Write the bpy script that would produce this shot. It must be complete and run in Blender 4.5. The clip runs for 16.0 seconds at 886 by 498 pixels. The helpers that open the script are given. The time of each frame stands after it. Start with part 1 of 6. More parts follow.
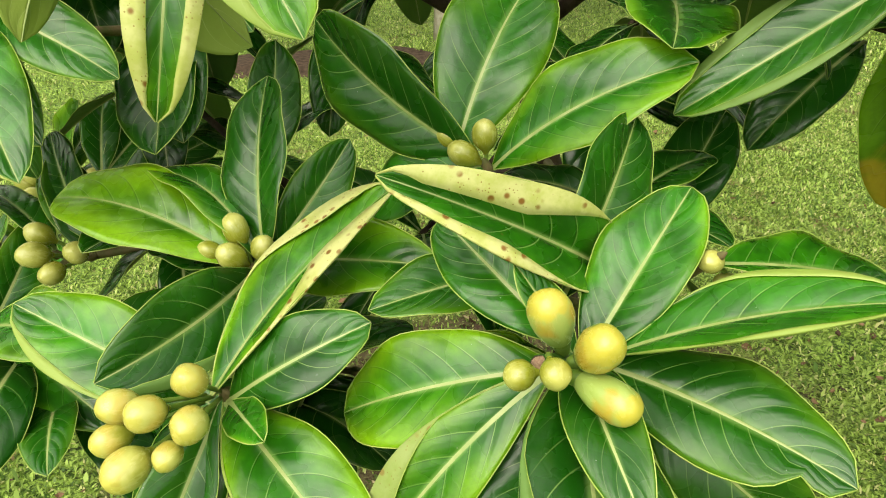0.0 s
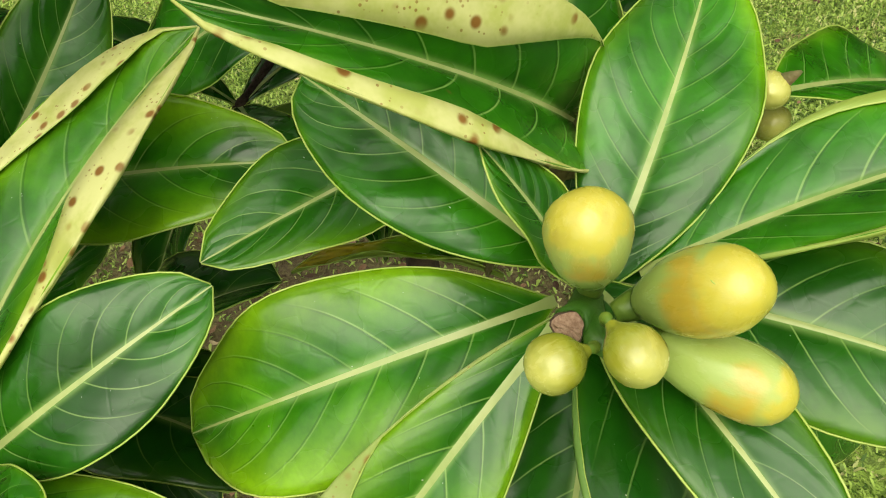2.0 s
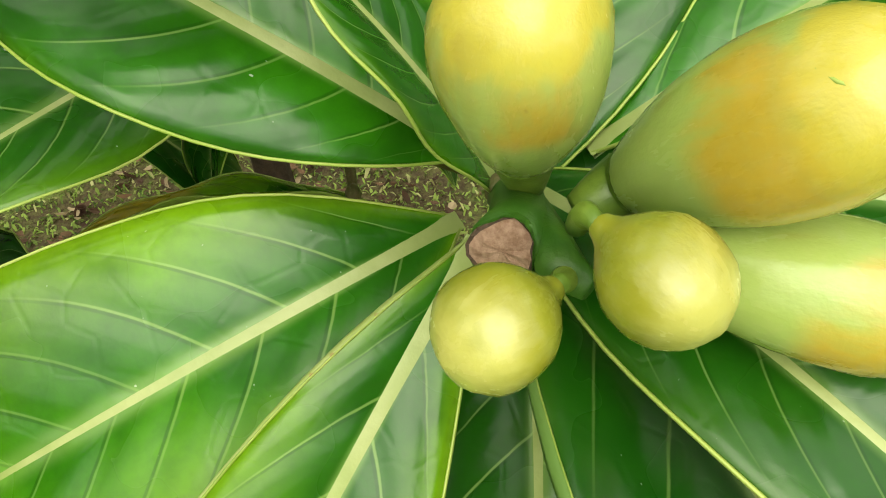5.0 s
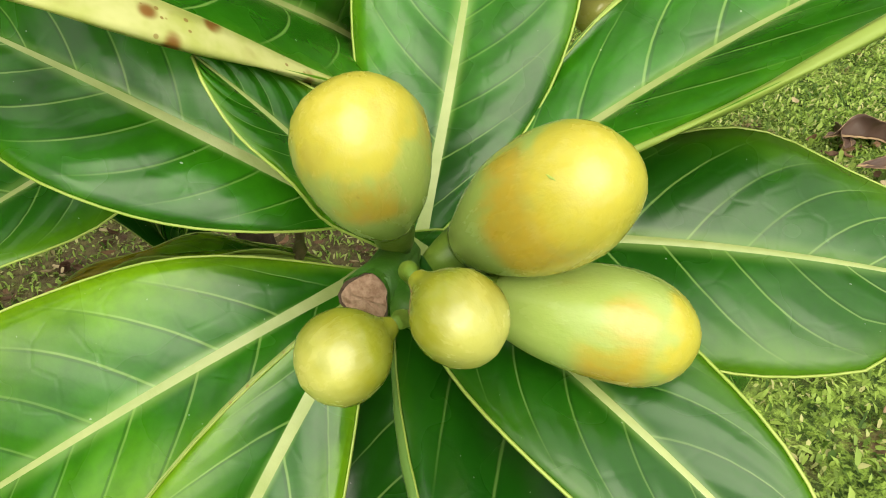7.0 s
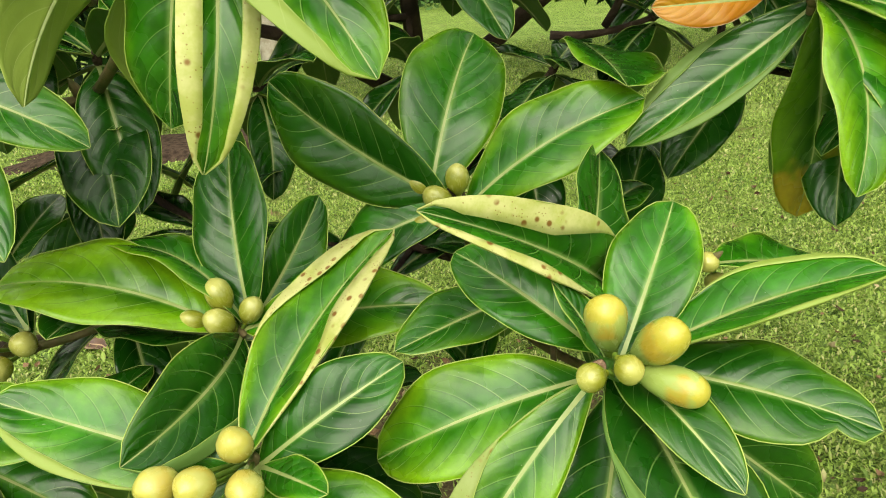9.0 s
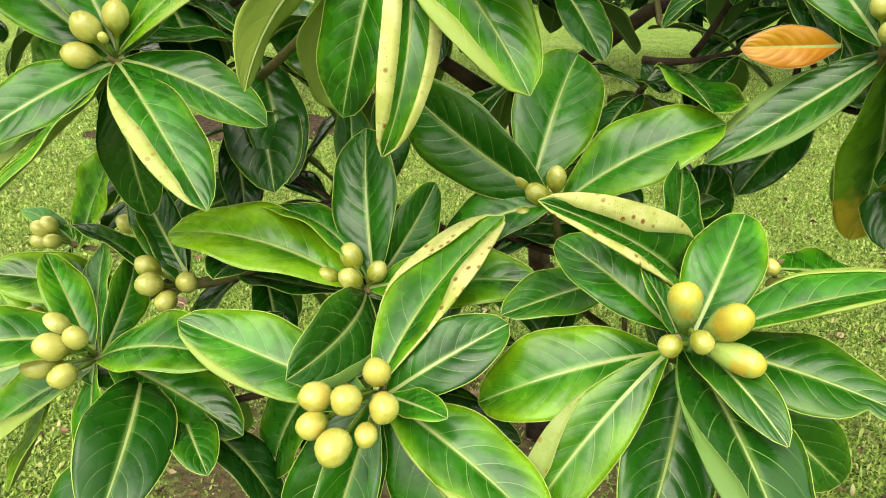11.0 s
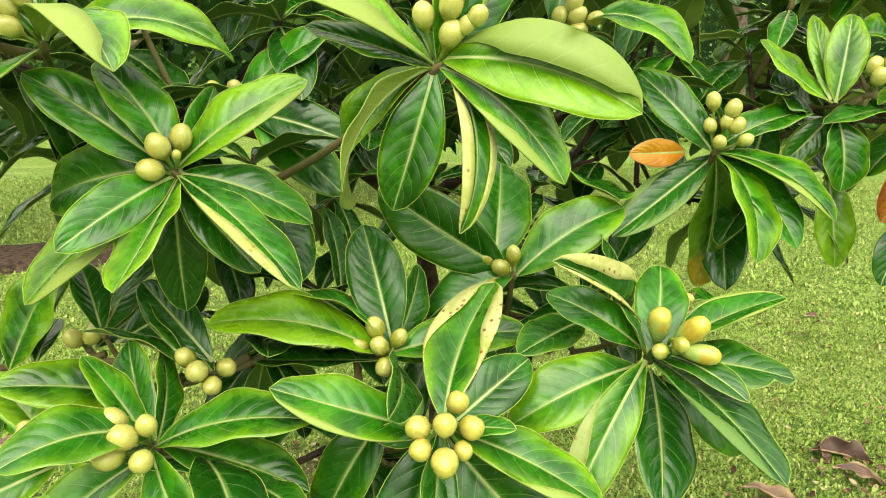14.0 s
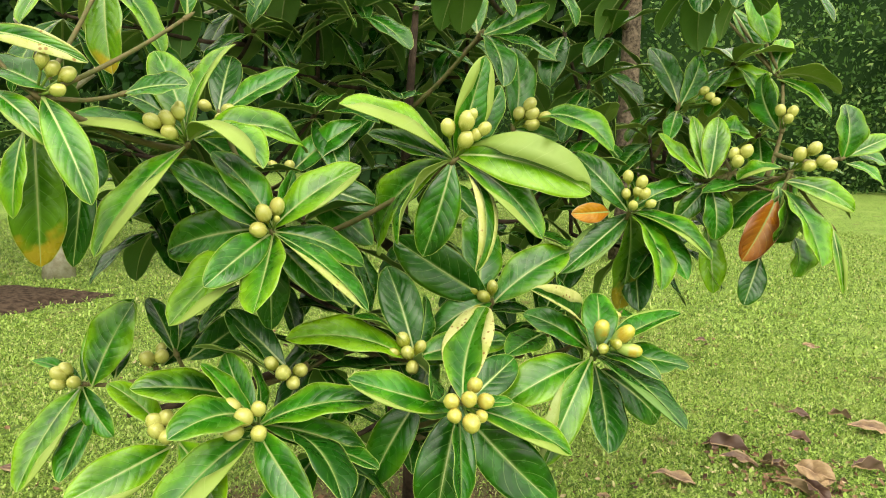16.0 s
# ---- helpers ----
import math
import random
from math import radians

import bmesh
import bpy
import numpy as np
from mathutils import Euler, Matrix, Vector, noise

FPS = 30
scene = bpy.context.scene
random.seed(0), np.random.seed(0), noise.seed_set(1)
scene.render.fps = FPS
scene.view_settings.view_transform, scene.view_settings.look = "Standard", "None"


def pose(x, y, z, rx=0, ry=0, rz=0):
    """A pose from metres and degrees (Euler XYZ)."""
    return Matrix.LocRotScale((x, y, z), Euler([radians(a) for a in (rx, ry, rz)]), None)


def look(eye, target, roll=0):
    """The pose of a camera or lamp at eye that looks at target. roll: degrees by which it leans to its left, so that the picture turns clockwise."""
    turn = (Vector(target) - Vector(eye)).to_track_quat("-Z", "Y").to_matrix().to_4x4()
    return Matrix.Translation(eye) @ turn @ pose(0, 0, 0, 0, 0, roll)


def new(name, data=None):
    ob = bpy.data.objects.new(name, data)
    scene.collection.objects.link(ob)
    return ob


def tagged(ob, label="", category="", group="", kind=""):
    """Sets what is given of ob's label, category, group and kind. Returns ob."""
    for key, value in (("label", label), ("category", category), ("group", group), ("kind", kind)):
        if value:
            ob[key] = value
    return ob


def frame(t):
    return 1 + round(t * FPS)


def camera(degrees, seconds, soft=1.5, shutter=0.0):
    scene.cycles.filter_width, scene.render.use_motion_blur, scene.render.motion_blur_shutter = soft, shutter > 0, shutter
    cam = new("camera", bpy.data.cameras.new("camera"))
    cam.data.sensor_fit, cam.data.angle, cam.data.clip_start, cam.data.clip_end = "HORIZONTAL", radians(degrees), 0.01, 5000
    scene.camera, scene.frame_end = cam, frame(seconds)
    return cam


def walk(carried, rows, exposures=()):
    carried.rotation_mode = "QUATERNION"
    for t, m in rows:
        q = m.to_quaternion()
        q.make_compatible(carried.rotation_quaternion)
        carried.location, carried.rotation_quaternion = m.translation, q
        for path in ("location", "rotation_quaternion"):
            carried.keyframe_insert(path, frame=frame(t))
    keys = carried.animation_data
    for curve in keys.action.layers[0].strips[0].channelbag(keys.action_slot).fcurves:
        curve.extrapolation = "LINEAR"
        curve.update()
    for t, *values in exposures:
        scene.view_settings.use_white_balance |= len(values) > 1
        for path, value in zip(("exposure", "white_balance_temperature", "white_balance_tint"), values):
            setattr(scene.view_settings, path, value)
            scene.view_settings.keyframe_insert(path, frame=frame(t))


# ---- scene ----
cam = camera(62.8, 16.0, soft=1.0)
SUN = 1.5
PATH = [
    (0, (0.0220, -0.0040, 1.1142), (-0.0667, 1.7978, 0.2512), -2.56),
    (0.5, (-0.0113, 0.0966, 1.0847), (-0.0158, 1.8169, 0.0647), -3.14),
    (1, (-0.0153, 0.1656, 1.0624), (0.1326, 1.8260, -0.0425), -3.80),
    (1.5, (-0.0256, 0.2212, 1.0331), (0.2822, 1.8051, -0.1482), -3.98),
    (2, (-0.0359, 0.2648, 1.0044), (0.3768, 1.7865, -0.2265), -2.73),
    (2.5, (-0.0339, 0.2917, 0.9800), (0.4633, 1.7950, -0.2408), -2.90),
    (3, (-0.0233, 0.3141, 0.9474), (0.5374, 1.7647, -0.3097), -2.72),
    (3.2, (-0.0178, 0.3216, 0.9367), (0.5624, 1.7557, -0.3314), -3.26),
    (5.3, (0.0105, 0.3638, 0.8973), (0.6983, 1.6689, -0.4534), -4.16),
    (5.5, (0.0152, 0.3600, 0.8992), (0.7084, 1.6567, -0.4566), -4.25),
    (6, (0.0241, 0.3482, 0.9058), (0.7266, 1.6633, -0.4273), -4.50),
    (6.5, (0.0232, 0.3310, 0.9154), (0.7349, 1.6814, -0.3768), -4.48),
    (7, (0.0167, 0.3162, 0.9271), (0.7634, 1.6943, -0.3152), -4.64),
    (7.5, (-0.0097, 0.2774, 0.9599), (0.7663, 1.7184, -0.1897), -3.47),
    (8, (-0.0696, 0.2023, 1.0063), (0.5708, 1.8050, -0.0043), -0.75),
    (8.5, (-0.1086, 0.0901, 1.0572), (0.4357, 1.8380, 0.2514), -1.15),
    (9, (-0.1549, -0.0272, 1.0980), (0.2211, 1.8099, 0.4025), -3.37),
    (9.2, (-0.1637, -0.0600, 1.1030), (0.1696, 1.7883, 0.4137), -3.65),
    (11.3, (-0.2884, -0.1598, 1.1354), (-0.0105, 1.6950, 0.4392), 1.55),
    (11.5, (-0.3134, -0.1568, 1.1364), (-0.0214, 1.7042, 0.4633), 1.88),
    (12, (-0.4166, -0.1371, 1.1339), (0.0288, 1.6863, 0.4439), 0.86),
    (12.5, (-0.5243, -0.1491, 1.1192), (0.0738, 1.6272, 0.4208), 1.46),
    (13, (-0.6077, -0.1716, 1.1128), (0.1479, 1.5555, 0.4451), 1.59),
    (13.5, (-0.6503, -0.2013, 1.1212), (0.2153, 1.5410, 0.6584), 1.10),
    (14, (-0.6821, -0.2862, 1.1278), (0.2395, 1.4496, 0.7540), 1.10),
    (14.5, (-0.7489, -0.4041, 1.1564), (0.1952, 1.3049, 0.7249), 1.96),
    (15, (-0.8744, -0.4597, 1.1707), (0.0929, 1.2376, 0.7447), 0.91),
    (15.5, (-1.0381, -0.5045, 1.1820), (0.0967, 1.0944, 0.7847), -0.22),
    (16, (-1.1013, -0.5869, 1.1998), (0.0484, 1.0288, 0.9402), 1.69),
]
walk(cam, [(t, look(eye, target, roll)) for t, eye, target, roll in PATH],
     exposures=[(0.0, 1.06), (0.5, 1.00), (1.0, 0.90), (2.0, 0.82), (2.5, 1.14), (3.0, 1.10), (5.5, 0.87), (6.0, 0.80), (7.0, 0.90), (8.0, 0.94), (8.5, 0.88), (9.0, 0.96), (11.5, 1.20), (12.0, 1.14), (13.0, 1.24), (14.5, 1.26), (15.5, 1.16), (16.0, 1.14)])

# ---- light: a bright overcast sky ----
world = bpy.data.worlds.new("overcast_sky")
scene.world = world
world.use_nodes = True
wn = world.node_tree
wn.nodes.clear()
sky = wn.nodes.new("ShaderNodeTexSky")
sky.sky_type, sky.sun_disc = "NISHITA", False
sky.sun_elevation, sky.sun_rotation = radians(51), radians(205)
sky.air_density, sky.dust_density, sky.ozone_density = 1.0, 4.0, 1.0
bg = wn.nodes.new("ShaderNodeBackground")
bg.inputs["Strength"].default_value = 0.12
wo = wn.nodes.new("ShaderNodeOutputWorld")
veil = wn.nodes.new("ShaderNodeMix")
veil.data_type = "RGBA"
veil.inputs[0].default_value = 0.75
veil.inputs[7].default_value = (10.0, 9.9, 7.3, 1.0)
wn.links.new(sky.outputs[0], veil.inputs[6])
wn.links.new(veil.outputs[2], bg.inputs[0])
wn.links.new(bg.outputs[0], wo.inputs[0])
sun = new("sun", bpy.data.lights.new("sun", "SUN"))
sun.data.energy, sun.data.angle, sun.data.color = SUN, radians(60), (1.0, 0.98, 0.78)
sun.matrix_world = look((-1.7, -3.7, 5.0), (0, 0, 0))


# ---- materials ----
class Nodes:
    """A small wrapper for writing node materials briefly."""

    def __init__(self, name):
        self.m = bpy.data.materials.new(name)
        self.m.use_nodes = True
        self.t = self.m.node_tree
        self.t.nodes.clear()
        self.out = self.t.nodes.new("ShaderNodeOutputMaterial")

    def put(self, socket, value):
        if isinstance(value, bpy.types.NodeSocket):
            self.t.links.new(value, socket)
        else:
            socket.default_value = value

    def math(self, op, a, b=0.0, c=0.0, clamp=False):
        n = self.t.nodes.new("ShaderNodeMath")
        n.operation, n.use_clamp = op, clamp
        for i, v in enumerate((a, b, c)):
            self.put(n.inputs[i], v)
        return n.outputs[0]

    def step(self, x, lo, hi, to_lo=0.0, to_hi=1.0):
        n = self.t.nodes.new("ShaderNodeMapRange")
        n.interpolation_type = "SMOOTHSTEP"
        for i, v in enumerate((x, lo, hi, to_lo, to_hi)):
            self.put(n.inputs[i], v)
        return n.outputs[0]

    def mix(self, f, a, b, mode="MIX"):
        n = self.t.nodes.new("ShaderNodeMix")
        n.data_type, n.blend_type = "RGBA", mode
        self.put(n.inputs[0], f)
        for i, v in ((6, a), (7, b)):
            self.put(n.inputs[i], (*v, 1.0) if isinstance(v, tuple) and len(v) == 3 else v)
        return n.outputs[2]

    def noise(self, scale, detail=3.0, rough=0.55, vec=None, w=None):
        n = self.t.nodes.new("ShaderNodeTexNoise")
        if w is not None:
            n.noise_dimensions = "4D"
            self.put(n.inputs["W"], w)
        n.inputs["Scale"].default_value, n.inputs["Detail"].default_value, n.inputs["Roughness"].default_value = scale, detail, rough
        if vec is not None:
            self.put(n.inputs["Vector"], vec)
        return n.outputs[0]

    def voronoi(self, scale, vec=None, feature="F1"):
        n = self.t.nodes.new("ShaderNodeTexVoronoi")
        n.feature = feature
        n.inputs["Scale"].default_value = scale
        if vec is not None:
            self.put(n.inputs["Vector"], vec)
        return n.outputs["Distance"]

    def coord(self, which="Object"):
        return self.t.nodes.new("ShaderNodeTexCoord").outputs[which]

    def split(self, v):
        n = self.t.nodes.new("ShaderNodeSeparateXYZ")
        self.put(n.inputs[0], v)
        return n.outputs

    def info(self):
        return self.t.nodes.new("ShaderNodeObjectInfo").outputs

    def island(self):
        return self.t.nodes.new("ShaderNodeNewGeometry").outputs["Random Per Island"]

    def bump(self, height, strength, distance=0.001):
        n = self.t.nodes.new("ShaderNodeBump")
        n.inputs["Strength"].default_value, n.inputs["Distance"].default_value = strength, distance
        self.put(n.inputs["Height"], height)
        return n.outputs[0]

    def surface(self, color, rough, normal=None, specular=0.5, coat=0.0, through_leaf=None, amount=0.0, sheen=0.0):
        p = self.t.nodes.new("ShaderNodeBsdfPrincipled")
        self.put(p.inputs["Base Color"], (*color, 1.0) if isinstance(color, tuple) else color)
        self.put(p.inputs["Roughness"], rough)
        self.put(p.inputs["Specular IOR Level"], specular)
        p.inputs["Coat Weight"].default_value = coat
        p.inputs["Coat Roughness"].default_value = 0.22
        if normal is not None:
            self.put(p.inputs["Normal"], normal)
        last = p.outputs[0]
        if through_leaf is not None:
            tr = self.t.nodes.new("ShaderNodeBsdfTranslucent")
            self.put(tr.inputs[0], (*through_leaf, 1.0) if isinstance(through_leaf, tuple) else through_leaf)
            mx = self.t.nodes.new("ShaderNodeMixShader")
            mx.inputs[0].default_value = amount
            self.t.links.new(last, mx.inputs[1])
            self.t.links.new(tr.outputs[0], mx.inputs[2])
            last = mx.outputs[0]
        self.t.links.new(last, self.out.inputs[0])
        return self.m


def leaf_veins(n):
    """Along, across (0 at the midrib, 1 at the margin), vein lines, the swelling between them and the painted shade
    beside them, from the leaf's own coordinates.
    """
    u, v, _ = n.split(n.coord("UV"))
    side = n.math("SUBTRACT", n.math("MULTIPLY", v, 2.0), 1.0)
    a = n.math("ABSOLUTE", side)
    sway = n.noise(3.0, 1.0, 0.5, n.coord("Object"), n.math("MULTIPLY", n.info()["Random"], 40.0))
    p = n.math("SUBTRACT", u, n.math("MULTIPLY", a, n.math("ADD", n.math("MULTIPLY", u, 0.20), 0.05)))
    p = n.math("SUBTRACT", p, n.math("MULTIPLY", n.math("POWER", a, 2.6), 0.09))
    p = n.math("ADD", p, n.math("MULTIPLY", n.math("SIGN", side), 0.021))
    p = n.math("ADD", p, n.math("MULTIPLY", sway, 0.34))
    f = n.math("FRACT", n.math("MULTIPLY", p, 9.0))
    d = n.math("ABSOLUTE", n.math("SUBTRACT", f, 0.5))
    line = n.step(d, 0.034, 0.008)
    fade = n.math("MULTIPLY", n.step(a, 1.0, 0.55), n.step(u, 0.03, 0.16))
    faint = n.step(n.noise(11.0, 2.0, 0.5, n.coord("Object"), n.math("MULTIPLY", n.info()["Random"], 70.0)), 0.36, 0.62, 0.45, 1.0)
    line = n.math("MULTIPLY", n.math("MULTIPLY", line, fade), faint)
    dome = n.math("MULTIPLY", n.step(d, 0.0, 0.42), fade)
    beside = n.math("ABSOLUTE", n.math("SUBTRACT", f, 0.555))
    vein_shade = n.math("MULTIPLY", n.step(beside, 0.040, 0.012), fade)
    return u, a, line, dome, vein_shade


def make_leaf_top(name, base, dark, yellow, vein, gloss=0.33, rusty=0.9, fresh=(0.026, 0.165, 0.005), glow=(0.28, 0.48, 0.02)):
    n = Nodes(name)
    u, a, line, dome, vein_shade = leaf_veins(n)
    info = n.info()
    tone = n.split(info["Color"])
    rnd = info["Random"]
    w = n.math("MULTIPLY", rnd, 60.0)
    obj = n.coord("Object")
    broad = n.noise(14.0, 3.0, 0.6, obj, w)
    fine = n.noise(160.0, 4.0, 0.65, obj, w)
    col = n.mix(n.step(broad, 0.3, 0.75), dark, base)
    # third tone darkens; on inner and lower green leaves it paints in shade
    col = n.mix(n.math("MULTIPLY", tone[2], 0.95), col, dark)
    rim = n.math("ADD", n.math("MULTIPLY", n.math("POWER", a, 1.7), 0.66), n.math("MULTIPLY", u, 0.26))
    rim = n.math("ADD", rim, n.math("MULTIPLY", n.math("SUBTRACT", broad, 0.5), 1.1))
    col = n.mix(n.math("MULTIPLY", rnd, 0.35), col, fresh)
    turn = n.math("ADD", rim, n.math("SUBTRACT", n.math("MULTIPLY", tone[0], 0.95), 0.62))
    turn = n.math("ADD", turn, n.math("MULTIPLY", n.math("SUBTRACT", rnd, 0.35), 0.40))
    col = n.mix(n.math("MULTIPLY", n.step(turn, 0.22, 1.05, 0.0, 0.8), n.step(tone[2], 0.3, 1.0, 1.0, 0.3)), col, yellow)
    col = n.mix(n.math("MULTIPLY", n.math("SUBTRACT", fine, 0.42), 0.9, clamp=True), col, dark)
    # thin darker line on one side of each vein, its shade painted in
    col = n.mix(n.math("MULTIPLY", vein_shade, 0.45), col, dark)
    col = n.mix(n.math("MULTIPLY", line, 0.52), col, vein)
    band = n.math("MULTIPLY", n.step(a, 0.15, 0.03), n.step(u, 1.0, 0.0, 0.15, 0.55))
    col = n.mix(band, col, vein)
    rust = n.noise(11.0, 3.0, 0.6, obj, n.math("ADD", w, 17.0))
    rust = n.math("ADD", rust, n.math("SUBTRACT", n.math("MULTIPLY", u, 0.45), 0.45))
    col = n.mix(n.math("MULTIPLY", n.step(rust, 0.34, 0.46), n.step(tone[0], 0.955, 1.0, 0.0, rusty)), col, n.mix(fine, (0.40, 0.31, 0.02), (0.30, 0.18, 0.015)))
    spots = n.noise(55.0, 1.0, 0.4, obj, w)
    col = n.mix(n.math("MULTIPLY", n.step(spots, 0.74, 0.78), n.math("MULTIPLY", tone[1], 0.85)), col, (0.11, 0.05, 0.015))
    dust = n.noise(420.0, 1.0, 0.4, obj)
    col = n.mix(n.step(dust, 0.80, 0.84, 0.0, 0.6), col, (0.5, 0.55, 0.42))
    net = n.step(n.voronoi(70.0, obj, "DISTANCE_TO_EDGE"), 0.0, 0.10)
    height = n.math("ADD", n.math("MULTIPLY", net, 0.05), n.math("ADD", n.math("ADD", n.math("MULTIPLY", dome, 0.5), n.math("MULTIPLY", broad, 1.1)), n.math("MULTIPLY", fine, 0.12)))
    rough = n.math("ADD", n.math("MULTIPLY", n.noise(28.0, 2.0, 0.5, obj, w), 0.20), gloss - 0.16)
    return n.surface(col, rough, n.bump(height, 0.6, 0.0016), 0.5, 0.0, n.mix(0.45, col, glow), 0.12)


def make_leaf_under(name, base, other, spot, vein=(0.70, 0.74, 0.38), shade=(0.055, 0.15, 0.03), glow=(0.32, 0.50, 0.05)):
    n = Nodes(name)
    u, a, line, dome, _ = leaf_veins(n)
    info = n.info()
    tone = n.split(info["Color"])
    obj = n.coord("Object")
    w = n.math("MULTIPLY", info["Random"], 33.0)
    col = n.mix(n.noise(16.0, 3.0, 0.6, obj, w), base, other)
    col = n.mix(n.math("MULTIPLY", line, 0.35), col, vein)
    worn = n.mix(n.step(n.noise(38.0, 4.0, 0.65, obj, w), 0.38, 0.62), (0.47, 0.47, 0.13), (0.66, 0.62, 0.29))
    col = n.mix(n.math("MULTIPLY", tone[1], 0.80), col, worn)
    # undersides darken by the same tone, which carries shade among the leaves
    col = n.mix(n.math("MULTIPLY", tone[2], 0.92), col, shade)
    gate = n.noise(30.0, 2.0, 0.5, obj, w)
    big = n.math("MULTIPLY", n.step(n.voronoi(75.0, obj), 0.30, 0.15), n.step(gate, 0.36, 0.50))
    small = n.math("MULTIPLY", n.step(n.voronoi(260.0, obj), 0.22, 0.14), n.step(gate, 0.42, 0.55, 0.0, 0.8))
    col = n.mix(n.math("MULTIPLY", n.math("MAXIMUM", big, small), tone[1]), col, spot)
    return n.surface(col, 0.52, n.bump(n.math("ADD", dome, n.math("MULTIPLY", n.noise(220.0, 3.0, 0.6, obj), 0.3)), 0.3, 0.001), 0.4, 0.0,
                     glow, 0.12)


def make_plain(name, a, b, scale, rough=0.5, specular=0.5, bump=0.2, distance=0.001, amount=0.0):
    n = Nodes(name)
    obj = n.coord("Object")
    big, fine = n.noise(scale, 3.0, 0.6, obj), n.noise(scale * 9, 3.0, 0.6, obj)
    col = n.mix(n.step(big, 0.3, 0.7), a, b)
    col = n.mix(n.math("MULTIPLY", fine, 0.3), col, tuple(0.6 * c for c in a))
    return n.surface(col, rough, n.bump(fine, bump, distance), specular, 0.0, col if amount else None, amount)


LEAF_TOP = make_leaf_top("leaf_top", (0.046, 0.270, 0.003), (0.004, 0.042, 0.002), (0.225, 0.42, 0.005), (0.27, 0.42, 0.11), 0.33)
LEAF_UNDER = make_leaf_under("leaf_underside", (0.31, 0.38, 0.085), (0.20, 0.30, 0.036), (0.20, 0.085, 0.015))
LEAF_RIM = make_plain("leaf_margin", (0.28, 0.39, 0.06), (0.39, 0.46, 0.12), 20, 0.45)
LEAF_RIB = make_plain("leaf_midrib", (0.235, 0.305, 0.085), (0.345, 0.385, 0.16), 30, 0.40, 0.5, 0.25)
TURNED_TOP = make_leaf_top("turned_leaf_top", (0.44, 0.235, 0.010), (0.36, 0.12, 0.006), (0.09, 0.009, 0.007), (0.52, 0.36, 0.05), 0.36, 0.0, (0.46, 0.21, 0.008), (0.55, 0.26, 0.01))
TURNED_UNDER = make_leaf_under("turned_leaf_underside", (0.46, 0.21, 0.010), (0.30, 0.09, 0.008), (0.12, 0.02, 0.01), (0.62, 0.34, 0.04), (0.14, 0.02, 0.01), (0.60, 0.25, 0.02))
DRY_TOP = make_leaf_top("dry_leaf_top", (0.22, 0.125, 0.075), (0.075, 0.036, 0.030), (0.42, 0.28, 0.15), (0.20, 0.11, 0.07), 0.6, 0.0, (0.11, 0.055, 0.045), (0.30, 0.18, 0.10))
DRY_UNDER = make_leaf_under("dry_leaf_underside", (0.44, 0.30, 0.20), (0.20, 0.11, 0.08), (0.10, 0.05, 0.035), (0.50, 0.36, 0.24), (0.07, 0.035, 0.032), (0.30, 0.18, 0.10))
DRY_RIB = make_plain("dry_leaf_midrib", (0.34, 0.22, 0.12), (0.42, 0.28, 0.17), 14, 0.6)


